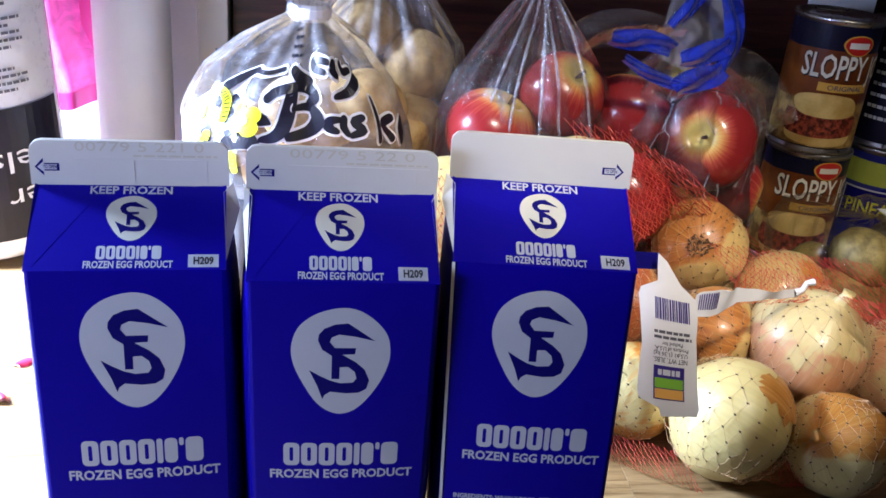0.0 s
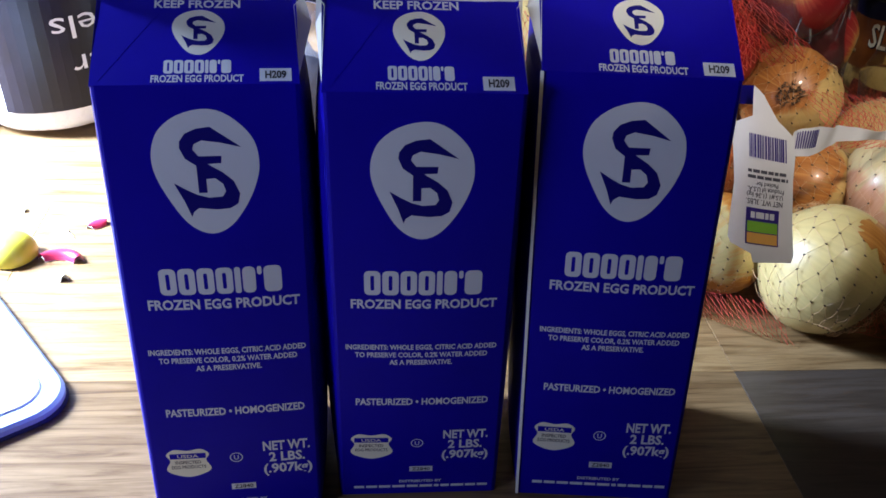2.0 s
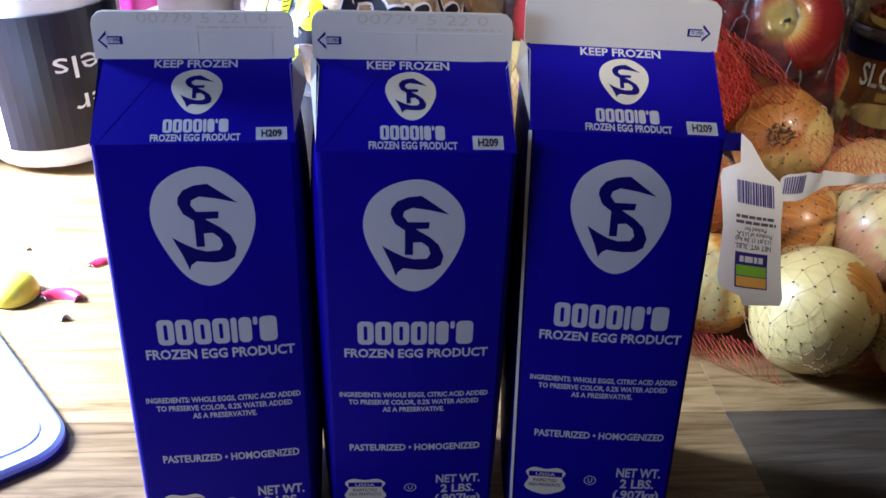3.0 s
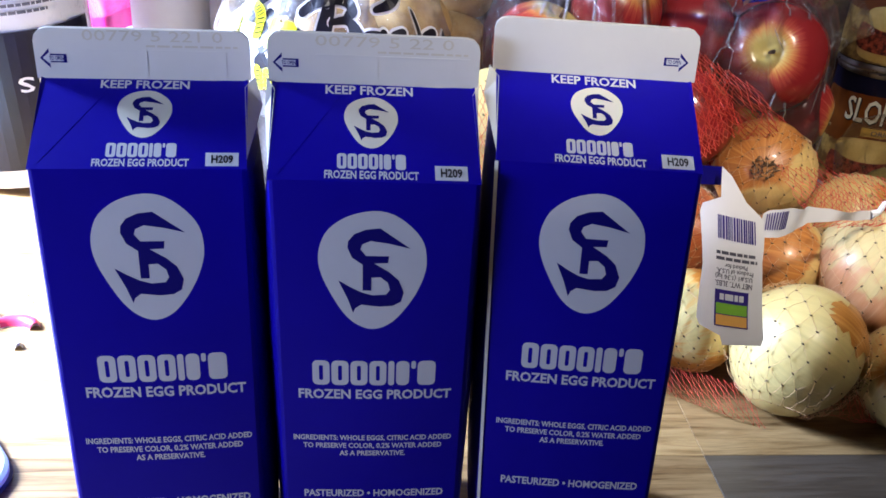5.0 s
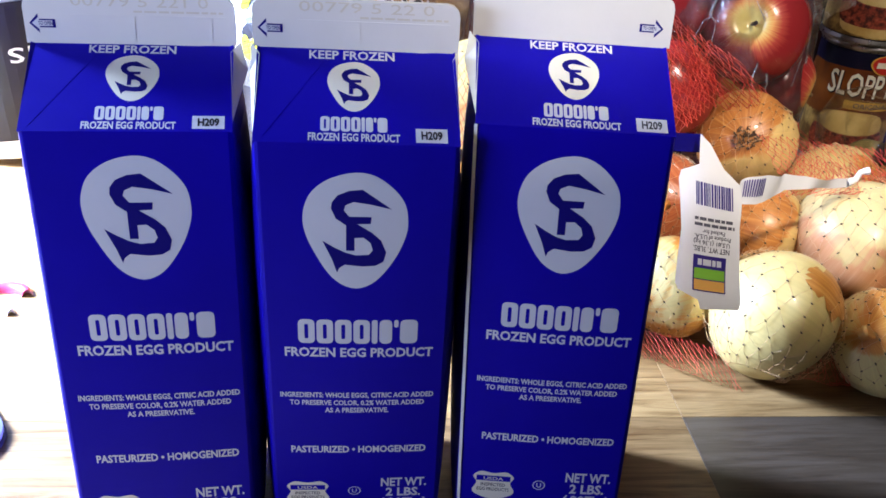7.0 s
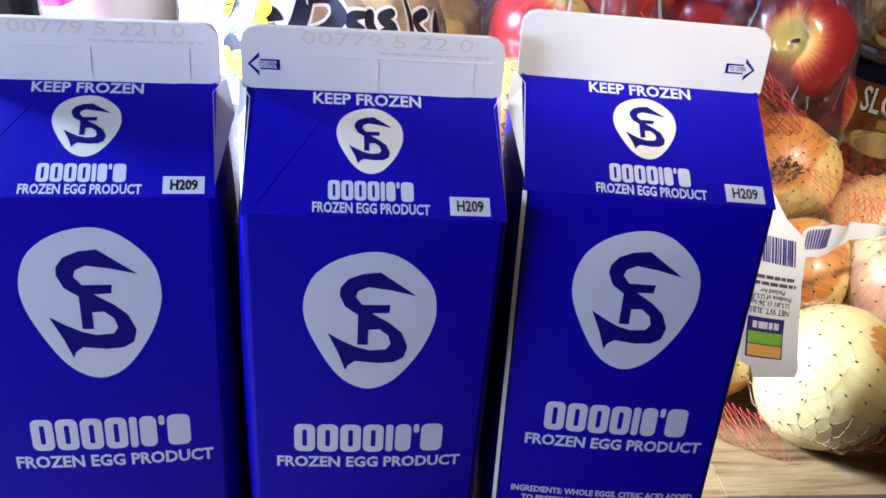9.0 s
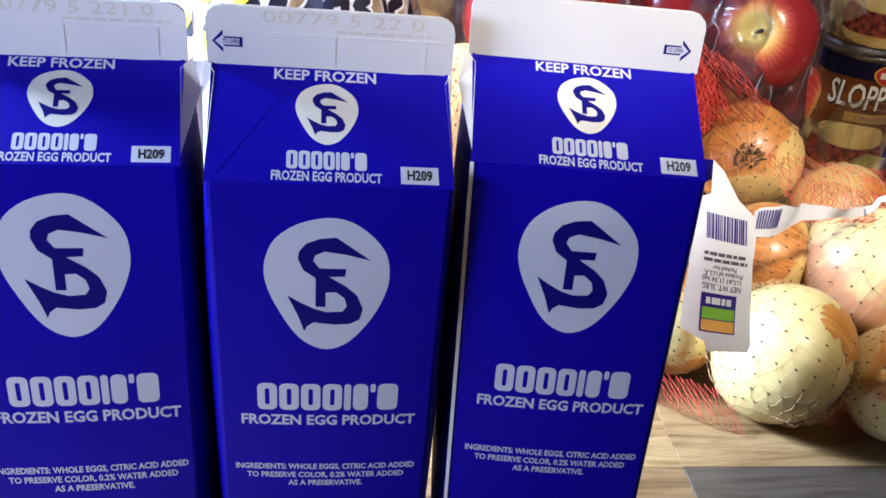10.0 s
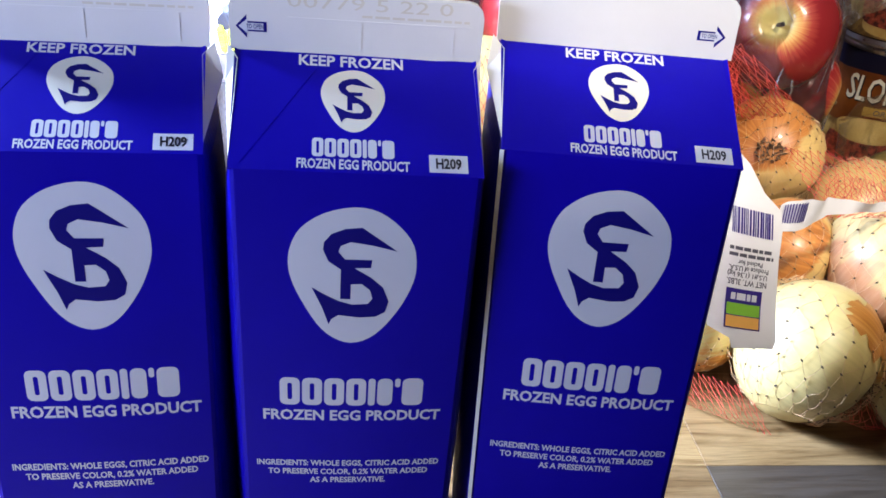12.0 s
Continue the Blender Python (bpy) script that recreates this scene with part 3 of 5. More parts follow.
    bm.faces.new(back[::-1])
    for k in range(len(front)):
        bm.faces.new((front[k], back[k], back[(k + 1) % len(front)], front[(k + 1) % len(front)]))
    bmesh.ops.bevel(bm, geom=[e for e in bm.edges if len(e.link_faces) == 2 and e.calc_face_angle(0) > 1.2], offset=0.0005, segments=1, affect="EDGES")
    bmesh.ops.recalc_face_normals(bm, faces=bm.faces[:])
    ridge_fin = part("fin", bm, CARTON_WHITE, top, "sealed white top fin")
    # pressed seams on the fin
    if not right_arrow:
        for s in (rect(0.015, 0.0093, W - 0.002, 0.0098), rect(0.0355, 0.001, 0.0361, 0.0093), rect(0.0625, 0.001, 0.0629, 0.0093)):
            bm = box(s[0][0], s[2][0], -0.0004, 0.0, s[0][1], s[2][1])
            for v in bm.verts:
                v.co = Vector(ridge(v.co.x, v.co.z, -v.co.y))
            part("seam", bm, CARTON_WHITE, ridge_fin)
        decal("torn_edge", flat([[(0.024, 0.0002), (0.040, 0.0007), (0.060, 0.0006), (0.066, 0.0011), (0.058, 0.0016), (0.037, 0.0013)]]), lambda u, s, l: gable(u, slope - s, l), CARTON_WHITE, slopes[0], "torn white paper at the fold", 0.0003)
        decal("date_stamp", glyphs(stamp, 0.047, 0.0036, 0.015, 0.0128, 0.0), ridge, INK_FAINT, ridge_fin, "faint yellowed stamped code")
        tagged(decal("stamp_smudge", flat(bars(0.036, 0.067, 0.0108, 0.0115, 3)), ridge, INK_FAINT, ridge_fin), kind="stuff")
    # arrow
    au = (0.0005, 0.0092)
    loop = [(au[0] + px * (au[1] - au[0]), 0.0030 + py * 0.0068) for px, py in ARROW]
    inner = [(au[0] + (0.5 + (px - 0.5) * 0.80) * (au[1] - au[0]), 0.0030 + (0.5 + (py - 0.5) * 0.66) * 0.0068) for px, py in ARROW]
    if right_arrow:
        loop, inner = ([(W - u - 0.0015, z) for u, z in q][::-1] for q in (loop, inner))
    decal("arrow", flat([loop]), ridge, INK_NAVY, ridge_fin, "navy outlined arrow")
    decal("arrow_centre", flat([inner]), ridge, INK_GREY, ridge_fin, "", 0.0003)
    decal("arrow_lettering", glyphs("TO OPEN", 0.0048, 0.0013, (au[0] + 0.0030) if not right_arrow else W - 0.0015 - au[1] + 0.0012, 0.0058, 0.02), ridge, INK_NAVY, ridge_fin, "", 0.0004)
    # print on the slope
    gu = lambda u, s, l: gable(u + gu0, s * slope / 0.0417, l)
    decal("warning", glyphs("KEEP FROZEN", 0.0300, 0.0036, 0.0182, 0.0361, 0.024), gu, INK_GREY, slopes[0])
    decal("small_badge", flat(emblem(BADGE, 0.0337, 0.0242, 0.0182, 0.0216)), gu, INK_CREAM, slopes[0], "cream badge shape")
    decal("small_hook", flat(emblem(HOOK, 0.0337, 0.0242, 0.0182, 0.0216)), gu, INK_NAVY, slopes[0], "", 0.0004)
    for bm in name_blocks(0.0222, 0.0456, 0.0050, 0.0111):
        decal("name_block", bm, gu, INK_GREY, slopes[0])
    decal("product_line", glyphs("FROZEN EGG PRODUCT", 0.0310, 0.0030, 0.0183, 0.0012, 0.028), gu, INK_GREY, slopes[0])
    decal("code_box", flat([rect(0.0547, 0.0012, 0.0656, 0.0070)]), gu, INK_GREY, slopes[0])
    decal("code_lettering", glyphs("H209", 0.0072, 0.0032, 0.0566, 0.0026, 0.03), gu, BLACK_INK, slopes[0], "", 0.0004)
    # a scored crease running up the slope
    if not right_arrow:
        bm = tube([gable(0.003, 0.002, 0.0001), gable(0.0135, 0.019, 0.0001), gable(0.024, 0.036, 0.0001)], 0.00005, 5)
        part("score_line", bm, BLUE, slopes[0])
    # print on the front
    fr = lambda u, h, l: face(u + du, h + dh if h > 0.05 or dh > 0 else 0.0035 + h * (0.05 + dh - 0.0035) / 0.05, l)
    decal("badge", flat(emblem(BADGE, 0.0343, 0.1618, 0.0372, 0.0477), 0.006), fr, INK_GREY, body, "pale grey badge shape")
    decal("hook", flat(emblem(HOOK, 0.0343, 0.1618, 0.0372, 0.0477), 0.006), fr, INK_NAVY, body, "", 0.0004)
    for bm in name_blocks(0.0123, 0.0590, 0.1123, 0.1236):
        decal("name_block", bm, fr, INK_GREY, body)
    for words, w, cap, u, h, mat in (("FROZEN EGG PRODUCT", 0.0570, 0.0041, 0.0073, 0.1060, INK_GREY), ("INGREDIENTS: WHOLE EGGS, CITRIC ACID ADDED", 0.0608, 0.0024, 0.0047, 0.0852, INK_GREY), ("TO PRESERVE COLOR, 0.2% WATER ADDED", 0.0536, 0.0024, 0.0083, 0.0812, INK_GREY),
                                ("AS A PRESERVATIVE.", 0.0255, 0.0024, 0.0221, 0.0773, INK_GREY), ("PASTEURIZED \u2022 HOMOGENIZED", 0.0556, 0.0035, 0.0080, 0.0550, INK_GREY),
                                ("NET WT.", 0.0195, 0.0050, 0.0452, 0.0335, INK_GREY), ("2 LBS.", 0.0150, 0.0050, 0.0474, 0.0270, INK_GREY), ("(.907kg)", 0.0205, 0.0050, 0.0448, 0.0203, INK_GREY),
                                ("DISTRIBUTED BY", 0.0190, 0.0016, 0.0262, 0.0040, INK_GREY)):
        decal("lettering", glyphs(words, w, cap, u, h, 0.030), fr, mat, body)
    tagged(decal("address_line", flat(bars(0.006, 0.066, 0.0005, 0.0021, 5)), fr, INK_GREY, body), kind="stuff")
    shield = smooth_loop([(0.2, 1.0), (0.5, 0.95), (0.8, 1.0), (0.98, 0.82), (0.9, 0.6), (1.0, 0.3), (0.85, 0.12), (0.5, 0.0), (0.15, 0.12), (0.0, 0.3), (0.1, 0.6), (0.02, 0.82)], 4)
    decal("shield", flat([[(0.0050 + a * 0.0183, 0.0208 + b * 0.0160) for a, b in shield]]), fr, INK_CREAM, body, "cream inspection shield")
    decal("shield_band", flat([rect(0.0068, 0.0315, 0.0215, 0.0345)]), fr, BLUE, body, "", 0.0004)
    for words, w, u, h in (("USDA", 0.0085, 0.0099, 0.0321),):
        decal("shield_lettering", glyphs(words, w, 0.0017, u, h), fr, INK_CREAM, body, "", 0.0006)
    for words, w, u, h in (("INSPECTED", 0.0105, 0.0088, 0.0285), ("EGG PRODUCTS", 0.0140, 0.0071, 0.0258)):
        decal("shield_lettering", glyphs(words, w, 0.0018, u, h), fr, BLACK_INK, body, "", 0.0004)
    circle = lambda r: [(0.0339 + r * math.cos(k * math.pi / 12), 0.0307 + r * math.sin(k * math.pi / 12)) for k in range(24)]
    bm = bmesh.new()
    o, i = ([bm.verts.new((*p, 0)) for p in circle(r)] for r in (0.0027, 0.0023))
    for k in range(24):
        bm.faces.new((o[k], o[(k + 1) % 24], i[(k + 1) % 24], i[k]))
    decal("mark_ring", bm, fr, INK_GREY, body)
    decal("mark_letter", glyphs("U", 0.0020, 0.0025, 0.0329, 0.0294), fr, INK_GREY, body)
    decal("code_box", flat([rect(0.0307, 0.0116, 0.0409, 0.0150)]), fr, INK_GREY, body)
    decal("code_lettering", glyphs("Z2840", 0.0080, 0.0020, 0.0318, 0.0123, 0.02), fr, BLACK_INK, body, "", 0.0004)
    return top


egg_carton(-0.0779, -0.0115, 0.0624, 0.0571, -0.0153, 0.0013, 0.0017, 0.0, (0.1942, 0.2138, 0.2305), False, (0, 0.0052), "blue egg product carton with creased gable and stained white fin", "00779 5 221 0")
egg_carton(0.0, 0.0, 0.0, -0.0449, -0.0198, 0.0, 0.0, 0.0, (0.1963, 0.2188, 0.2358), False, (0.0022, 0.0008), "blue egg product carton with torn paper below its fin", "00779 5 22 0")
egg_carton(0.0797, -0.0016, -0.0996, 0.0, -0.0405, 0.0008, 0.0016, 0.0064, (0.2018, 0.2232, 0.2415), True, (0.0042, 0), "blue egg product carton turned back to front, clean white fin", "")

# ---- onions in netting ----


def onion(x, y, z, r, tilt, turn, mat, label, squash=0.9, flap=None):
    prof = []
    for i in range(25):
        a = math.pi * i / 24
        rr, zz = math.sin(a), -math.cos(a)
        if zz > 0.7:
            zz += 0.5 * (zz - 0.7) ** 1.2
            rr *= 1 - 0.55 * (zz - 0.7)
        prof.append((max(0.0, r * rr), r * squash * zz))
    rng = random.Random(x * 991 + y)
    p1, p2, k = rng.uniform(0, 6), rng.uniform(0, 6), rng.choice((2, 3))
    m = Matrix.Translation((x, y, z)) @ Euler((radians(tilt), 0, radians(turn)), "XYZ").to_matrix().to_4x4()
    top = thing("onion", label, "onion", m, "onions in the net bags")
    part("bulb", lathe(prof, 40, lambda a, i: 1 + 0.025 * math.sin(k * a + p1) + 0.012 * math.sin(7 * a + p2)), mat, top, "", True)
    bm = bmesh.new()
    for s in range(44):
        a, l = rng.uniform(0, 6.28), rng.uniform(0.2, 1.0)
        d = r * 0.26 * l
        b = Vector((d * math.cos(a), d * math.sin(a), -r * squash * 0.985))
        tube([b, b + Vector((rng.uniform(-1, 1), rng.uniform(-1, 1), -0.7)) * r * 0.08, b + Vector((rng.uniform(-1, 1), rng.uniform(-1, 1), -0.9)) * r * 0.15], lambda t: 0.0006 * (1.2 - t), 4, bm)
    part("root_tuft", bm, ROOT, top, "dry brown root tuft")
    bm = lathe([(r * 0.20, r * squash * 0.98), (r * 0.13, r * squash * 1.12), (r * 0.09, r * squash * 1.25), (r * 0.10, r * squash * 1.34), (0, r * squash * 1.3)], 12, lambda a, i: 1 + 0.25 * math.sin(3 * a + i))
    part("neck", bm, mat, top, "withered papery neck", True)
    if flap:
        # a torn piece of dry outer skin lying on the bulb
        n = (m.to_3x3().transposed() @ Vector(flap[0])).normalized()
        e = (m.to_3x3().transposed() @ Vector(flap[1])).normalized()
        f = n.cross(e)

        def lie(u, v):
            w = flap[3] * (0.35 + 0.65 * math.sin(math.pi * min(1, v * 1.15))) * (1 + 0.22 * math.sin(17 * v) + 0.12 * math.sin(41 * v))
            d = (n + e * (v - 0.5) * flap[2] * (1 + 0.12 * math.sin(13 * u)) + f * (u - 0.5) * w).normalized()
            k = r / math.sqrt(d.x ** 2 + d.y ** 2 + (d.z / squash) ** 2)
            return d * (k * 1.035 + 0.0025 * max(0, v - 0.6))
        part("papery_flap", sheet(lie, 16, 26), ONION_PAPER, top, "torn brown papery skin", True)
    return top


ONIONS = [
    # x, y, z, r, tilt, turn, skin, label
    (0.274, 0.128, 0.0375, 0.0385, 66, -116, ONION_PALE, "pale white onion with a brown papery flap, lying in netting", 0.9, ((0.58, -0.45, 0.62), (0.62, 0.1, -0.75), 1.45, 0.80)),
    (0.3375, 0.112, 0.0300, 0.0315, 61, -60, ONION_PALE, "pale onion with tan streaks, lying in netting on the counter"),
    (0.343, 0.176, 0.0610, 0.0395, 20, 40, ONION_PINK, "pinkish tan onion resting on the other onions"),
    (0.308, 0.285, 0.0800, 0.0345, 112, 154, ONION_GOLD, "golden brown onion with its root end facing out"),
    (0.226, 0.168, 0.0310, 0.0315, 80, 120, ONION_PALE, "pale onion half hidden behind the paper tag"),
    (0.293, 0.206, 0.0520, 0.0310, 95, 70, ONION_GOLD, "tan and brown onion deep in the net"),
    (0.363, 0.252, 0.0560, 0.0340, 110, 200, ONION_PALE, "pale yellow onion at the back of the net"),
    (0.420, 0.195, 0.0330, 0.0320, 70, 250, ONION_PINK, "tan pink onion at the side of the net"),
    (0.255, 0.285, 0.0330, 0.0340, 70, 20, ONION_RED, "russet brown onion low in the net"),
    (0.320, 0.345, 0.0330, 0.0340, 90, 60, ONION_RED, "russet onion at the bottom of the pile"),
    (0.105, 0.215, 0.1330, 0.0330, 100, 190, ONION_PALE, "pale onion on top of the net bag behind the cartons"),
    (0.104, 0.185, 0.0680, 0.0330, 90, 90, ONION_PALE, "pale onion in the net bag behind the cartons"),
    (0.150, 0.240, 0.0850, 0.0330, 80, 10, ONION_GOLD, "golden onion in the net bag behind the cartons"),
    (0.200, 0.262, 0.1330, 0.0330, 100, 230, ONION_PALE, "white onion topping the net bag behind the cartons"),
    (0.205, 0.240, 0.0650, 0.0335, 90, 40, ONION_GOLD, "golden onion in the net bag behind the cartons"),
    (0.150, 0.190, 0.0320, 0.0320, 90, 130, ONION_GOLD, "golden onion at the foot of the net bag"),
    (0.100, 0.255, 0.0330, 0.0330, 90, 60, ONION_GOLD, "golden onion on the counter in the net bag"),
    (0.170, 0.300, 0.0330, 0.0330, 90, 75, ONION_GOLD, "golden onion at the back of the net bag"),
]
for o in ONIONS:
    onion(*o)


def netting(name, label, balls, rows=11, cols=20):
    """Fine netting that hugs the onions: slanting strands that cross at small dark knots."""
    top = thing(name, label, "net bag")
    bs, bk = bmesh.new(), bmesh.new()
    for bi, (x, y, z, r, *_) in enumerate(balls):
        c = Vector((x, y, z))
        tip = Euler((radians(-35 + 11 * bi % 40), radians(25 - 17 * bi % 50), 0)).to_matrix()

        def node(i, k):
            lat = math.pi * (0.10 + 0.80 * i / rows)
            lon = 2 * math.pi * (k + 0.5 * (i % 2)) / cols + 0.06 * math.sin(3.1 * i + k)
            return c + tip @ Vector((math.sin(lat) * math.cos(lon), math.sin(lat) * math.sin(lon), math.cos(lat) * 0.93)) * (r + 0.0009)

        def hidden(p):
            return p.z < 0.001 or any((p - Vector(b[:3])).length < b[3] * 0.98 for j, b in enumerate(balls) if j != bi)
        for i in range(rows + 1):
            for k in range(cols):
                p = node(i, k)
                if hidden(p):
                    continue
                if i < rows:
                    for q in (node(i + 1, k - 1 + (i % 2)), node(i + 1, k + (i % 2))):
                        if not hidden(q):
                            mid = c + ((p + q) / 2 - c).normalized() * (r + 0.0008)
                            tube([p, mid, q], 0.00012, 3, bs)
                nrm = (p - c).normalized()
                e = nrm.orthogonal().normalized()
                f = nrm.cross(e)
                vs = [bk.verts.new(p + d) for d in (e * 0.0006, f * 0.0012, -e * 0.0006, -f * 0.0012, nrm * 0.0005, -nrm * 0.0003)]
                for a, b in ((0, 1), (1, 2), (2, 3), (3, 0)):
                    bk.faces.new((vs[a], vs[b], vs[4]))
                    bk.faces.new((vs[b], vs[a], vs[5]))
    tagged(part("fine_net", bs, STRAND, top, "fine pale strands"), kind="stuff")
    tagged(part("net_knotting", bk, KNOT, top, "small dark knots"), kind="stuff")
    return top


front_net = netting("onion_net_bag", "loose red net bag holding a pile of onions", ONIONS[:8])
back_net = netting("onion_net_bag", "red net bag of onions stacked behind the cartons", ONIONS[8:])


def drape(p0, p1, p2, p3, nu, nv, parent, radius=0.00025, mat=NET, seed=1, jit=0.0012):
    """Gathered red netting hung between four corners: a diamond lattice of strands."""
    rng = random.Random(seed)
    g = {}
    bm = bmesh.new()
    for j in range(nv + 1):
        for i in range(nu + 1):
            u, v = (i + 0.5 * (j % 2)) / nu, j / nv
            p = (Vector(p0) * (1 - u) + Vector(p1) * u) * (1 - v) + (Vector(p3) * (1 - u) + Vector(p2) * u) * v
            g[i, j] = p + Vector((rng.uniform(-jit, jit), rng.uniform(-3 * jit, 3 * jit), rng.uniform(-jit, jit))) + Vector((0, -0.012 * math.sin(math.pi * u) * math.sin(math.pi * v), 0))
    for (i, j), p in g.items():
        for q in ((i - 1 + (j % 2), j + 1), (i + (j % 2), j + 1)):
            if q in g:
                tube([p, g[q]], radius, 3, bm)
    return tagged(part("gathered_net", bm, mat, parent, "bunched red netting"), kind="stuff")


drape((0.165, 0.205, 0.165), (0.240, 0.222, 0.168), (0.250, 0.232, 0.125), (0.205, 0.200, 0.085), 11, 12, back_net, 0.00024, NET, 3, 0.0008)
drape((0.085, 0.170, 0.170), (0.150, 0.190, 0.172), (0.150, 0.180, 0.120), (0.085, 0.165, 0.120), 18, 14, back_net, 0.00016, NET, 5, 0.0006)
drape((0.173, 0.222, 0.191), (0.211, 0.215, 0.187), (0.267, 0.240, 0.126), (0.227, 0.200, 0.122), 9, 13, back_net, 0.00027, NET, 21, 0.0008)
drape((0.229, 0.262, 0.171), (0.288, 0.290, 0.137), (0.367, 0.300, 0.072), (0.282, 0.275, 0.106), 9, 15, back_net, 0.00027, NET, 22, 0.0009)
drape((0.290, 0.235, 0.105), (0.400, 0.220, 0.100), (0.440, 0.190, 0.062), (0.300, 0.200, 0.085), 28, 11, front_net, 0.00018, NET, 7, 0.0006)
drape((0.304, 0.200, 0.106), (0.365, 0.205, 0.094), (0.345, 0.170, 0.097), (0.280, 0.172, 0.092), 22, 8, front_net, 0.00016, NET, 23, 0.0006)
drape((0.335, 0.150, 0.112), (0.400, 0.160, 0.098), (0.405, 0.140, 0.080), (0.355, 0.136, 0.097), 24, 6, front_net, 0.00018, NET, 9, 0.0007)
drape((0.385, 0.130, 0.080), (0.440, 0.165, 0.080), (0.450, 0.150, 0.040), (0.385, 0.130, 0.060), 22, 12, front_net, 0.00016, NET, 11, 0.0006)
drape((0.298, 0.118, 0.018), (0.326, 0.112, 0.016), (0.330, 0.108, 0.0015), (0.292, 0.114, 0.0015), 14, 6, front_net, 0.00014, NET, 13, 0.0006)
drape((0.194, 0.150, 0.016), (0.244, 0.122, 0.018), (0.254, 0.104, 0.0012), (0.206, 0.136, 0.0012), 18, 5, front_net, 0.00013, NET, 14, 0.0006)

# ---- paper tag of the onion net ----
tag = thing("paper_tag", "creased white paper tag with barcode, upside down on the net", "tag")
TL, TR, BL, BR = Vector((0.1934, 0.1107, 0.1341)), Vector((0.2259, 0.1095, 0.1292)), Vector((0.1998, 0.0970, 0.0671)), Vector((0.2374, 0.0950, 0.0608))


def on_tag(u, v, lift=0.0):
    n = (TR - TL).cross(BL - TL).normalized()
    n = n if n.y < 0 else -n
    bend = 0.0022 * math.sin(3.0 * u + 1.2 * v) + 0.0012 * math.sin(6 * v)
    return (TL * (1 - u) + TR * u) * (1 - v) + (BL * (1 - u) + BR * u) * v + n * (lift + bend)


bm = flat([[(0.33, -0.31), (0.31, -0.09), (0.03, -0.02), (-0.01, 0.04), (0.04, 0.42), (-0.01, 0.85), (0.03, 0.90), (0.33, 0.96), (0.36, 1.03), (0.96, 1.0), (1.01, 0.94), (0.97, 0.34), (1.01, 0.15), (0.99, 0.02), (0.86, -0.03), (0.72, -0.08), (0.49, -0.25)]], 0.12)
for v in bm.verts:
    v.co = on_tag(v.co.x, v.co.y)
part("paper", bm, PAPER, tag, "", True)
part("dark_tab", sheet(lambda u, v: (0.186 + 0.0185 * u + 0.0015 * v, 0.1195 - 0.001 * u, 0.1515 - 0.0100 * v), 6, 4), INK_NAVY, tag, "navy tab above the tag")
band = []
rng = random.Random(4)
u = 0.25
while u < 0.86:
    w = rng.uniform(0.008, 0.03)
    band.append([(u, 0.03 + 0.02 * u), (u + w, 0.03 + 0.02 * u), (u + w, 0.20 + 0.02 * u), (u, 0.20 + 0.02 * u)])
    u += w + rng.uniform(0.008, 0.022)
tw = lambda u, v, l: on_tag(u, v, l)
tagged(decal("barcode", flat(band, 0.06), tw, PURPLE_INK, tag, "barcode lines", 0.0003), kind="stuff")


def upside(text, width, cap, u, v):
    """Words on the tag, turned upside down; sizes in shares of the tag."""
    bm = glyphs(text, width, cap, 0, 0)
    for q in bm.verts:
        q.co = Vector((u + width - q.co.x, v + q.co.y, 0))
    return bm


for words, w, cap, u, v in (("NET WT. 3LBS.", 0.58, 0.036, 0.23, 0.525), ("U.S.#1 (1.36 kg)", 0.58, 0.030, 0.23, 0.475), ("Produce of U.S.A.", 0.58, 0.030, 0.24, 0.430), ("Packed for", 0.36, 0.028, 0.36, 0.388)):
    decal("lettering", upside(words, w, cap * 1.15, u, v), tw, TEXT_GREY, tag, "", 0.0003)
for k, v in enumerate((0.340, 0.296)):
    decal("small_print", flat([[(a * 22, b) for a, b in q] for q in bars(0.0105, 0.040, v, v + 0.024, 20 + k)]), tw, TEXT_GREY, tag, "", 0.0003)
decal("colour_block", flat([rect(0.24, 0.595, 0.76, 0.885)], 0.06), tw, PURPLE_INK, tag, "", 0.0003)
decal("green_stripe", flat([rect(0.26, 0.700, 0.74, 0.785)], 0.06), tw, GREEN_INK, tag, "", 0.0005)
decal("orange_stripe", flat([rect(0.26, 0.792, 0.74, 0.875)], 0.06), tw, ORANGE_INK, tag, "", 0.0005)
decal("logo_bar", flat([[(a * 22, b) for a, b in q] for q in bars(0.0140, 0.0310, 0.625, 0.675, 8)]), tw, INK_GREY, tag, "", 0.0005)

band_tag = thing("paper_band", "white paper band folded round the top of the onion net", "tag")


BAND = [(0.2289, 0.1160, 0.1211, 0.0128), (0.2408, 0.1180, 0.1213, 0.0162), (0.2505, 0.1220, 0.1214, 0.0145), (0.2597, 0.1280, 0.1216, 0.0087), (0.2777, 0.1360, 0.1176, 0.0065), (0.2960, 0.1460, 0.1129, 0.0060), (0.3122, 0.1550, 0.1095, 0.0051)]


def ribbon(u, v):
    k = min(int(u * 6), 5)
    f = u * 6 - k
    x, y, z, wid = (a * (1 - f) + b * f for a, b in zip(BAND[k], BAND[k + 1]))
    crease = 0.0022 * math.sin(14 * u) + 0.0012 * math.sin(31 * u)
    return Vector((x, y + crease * (v - 0.3), z + (v - 0.5) * wid))


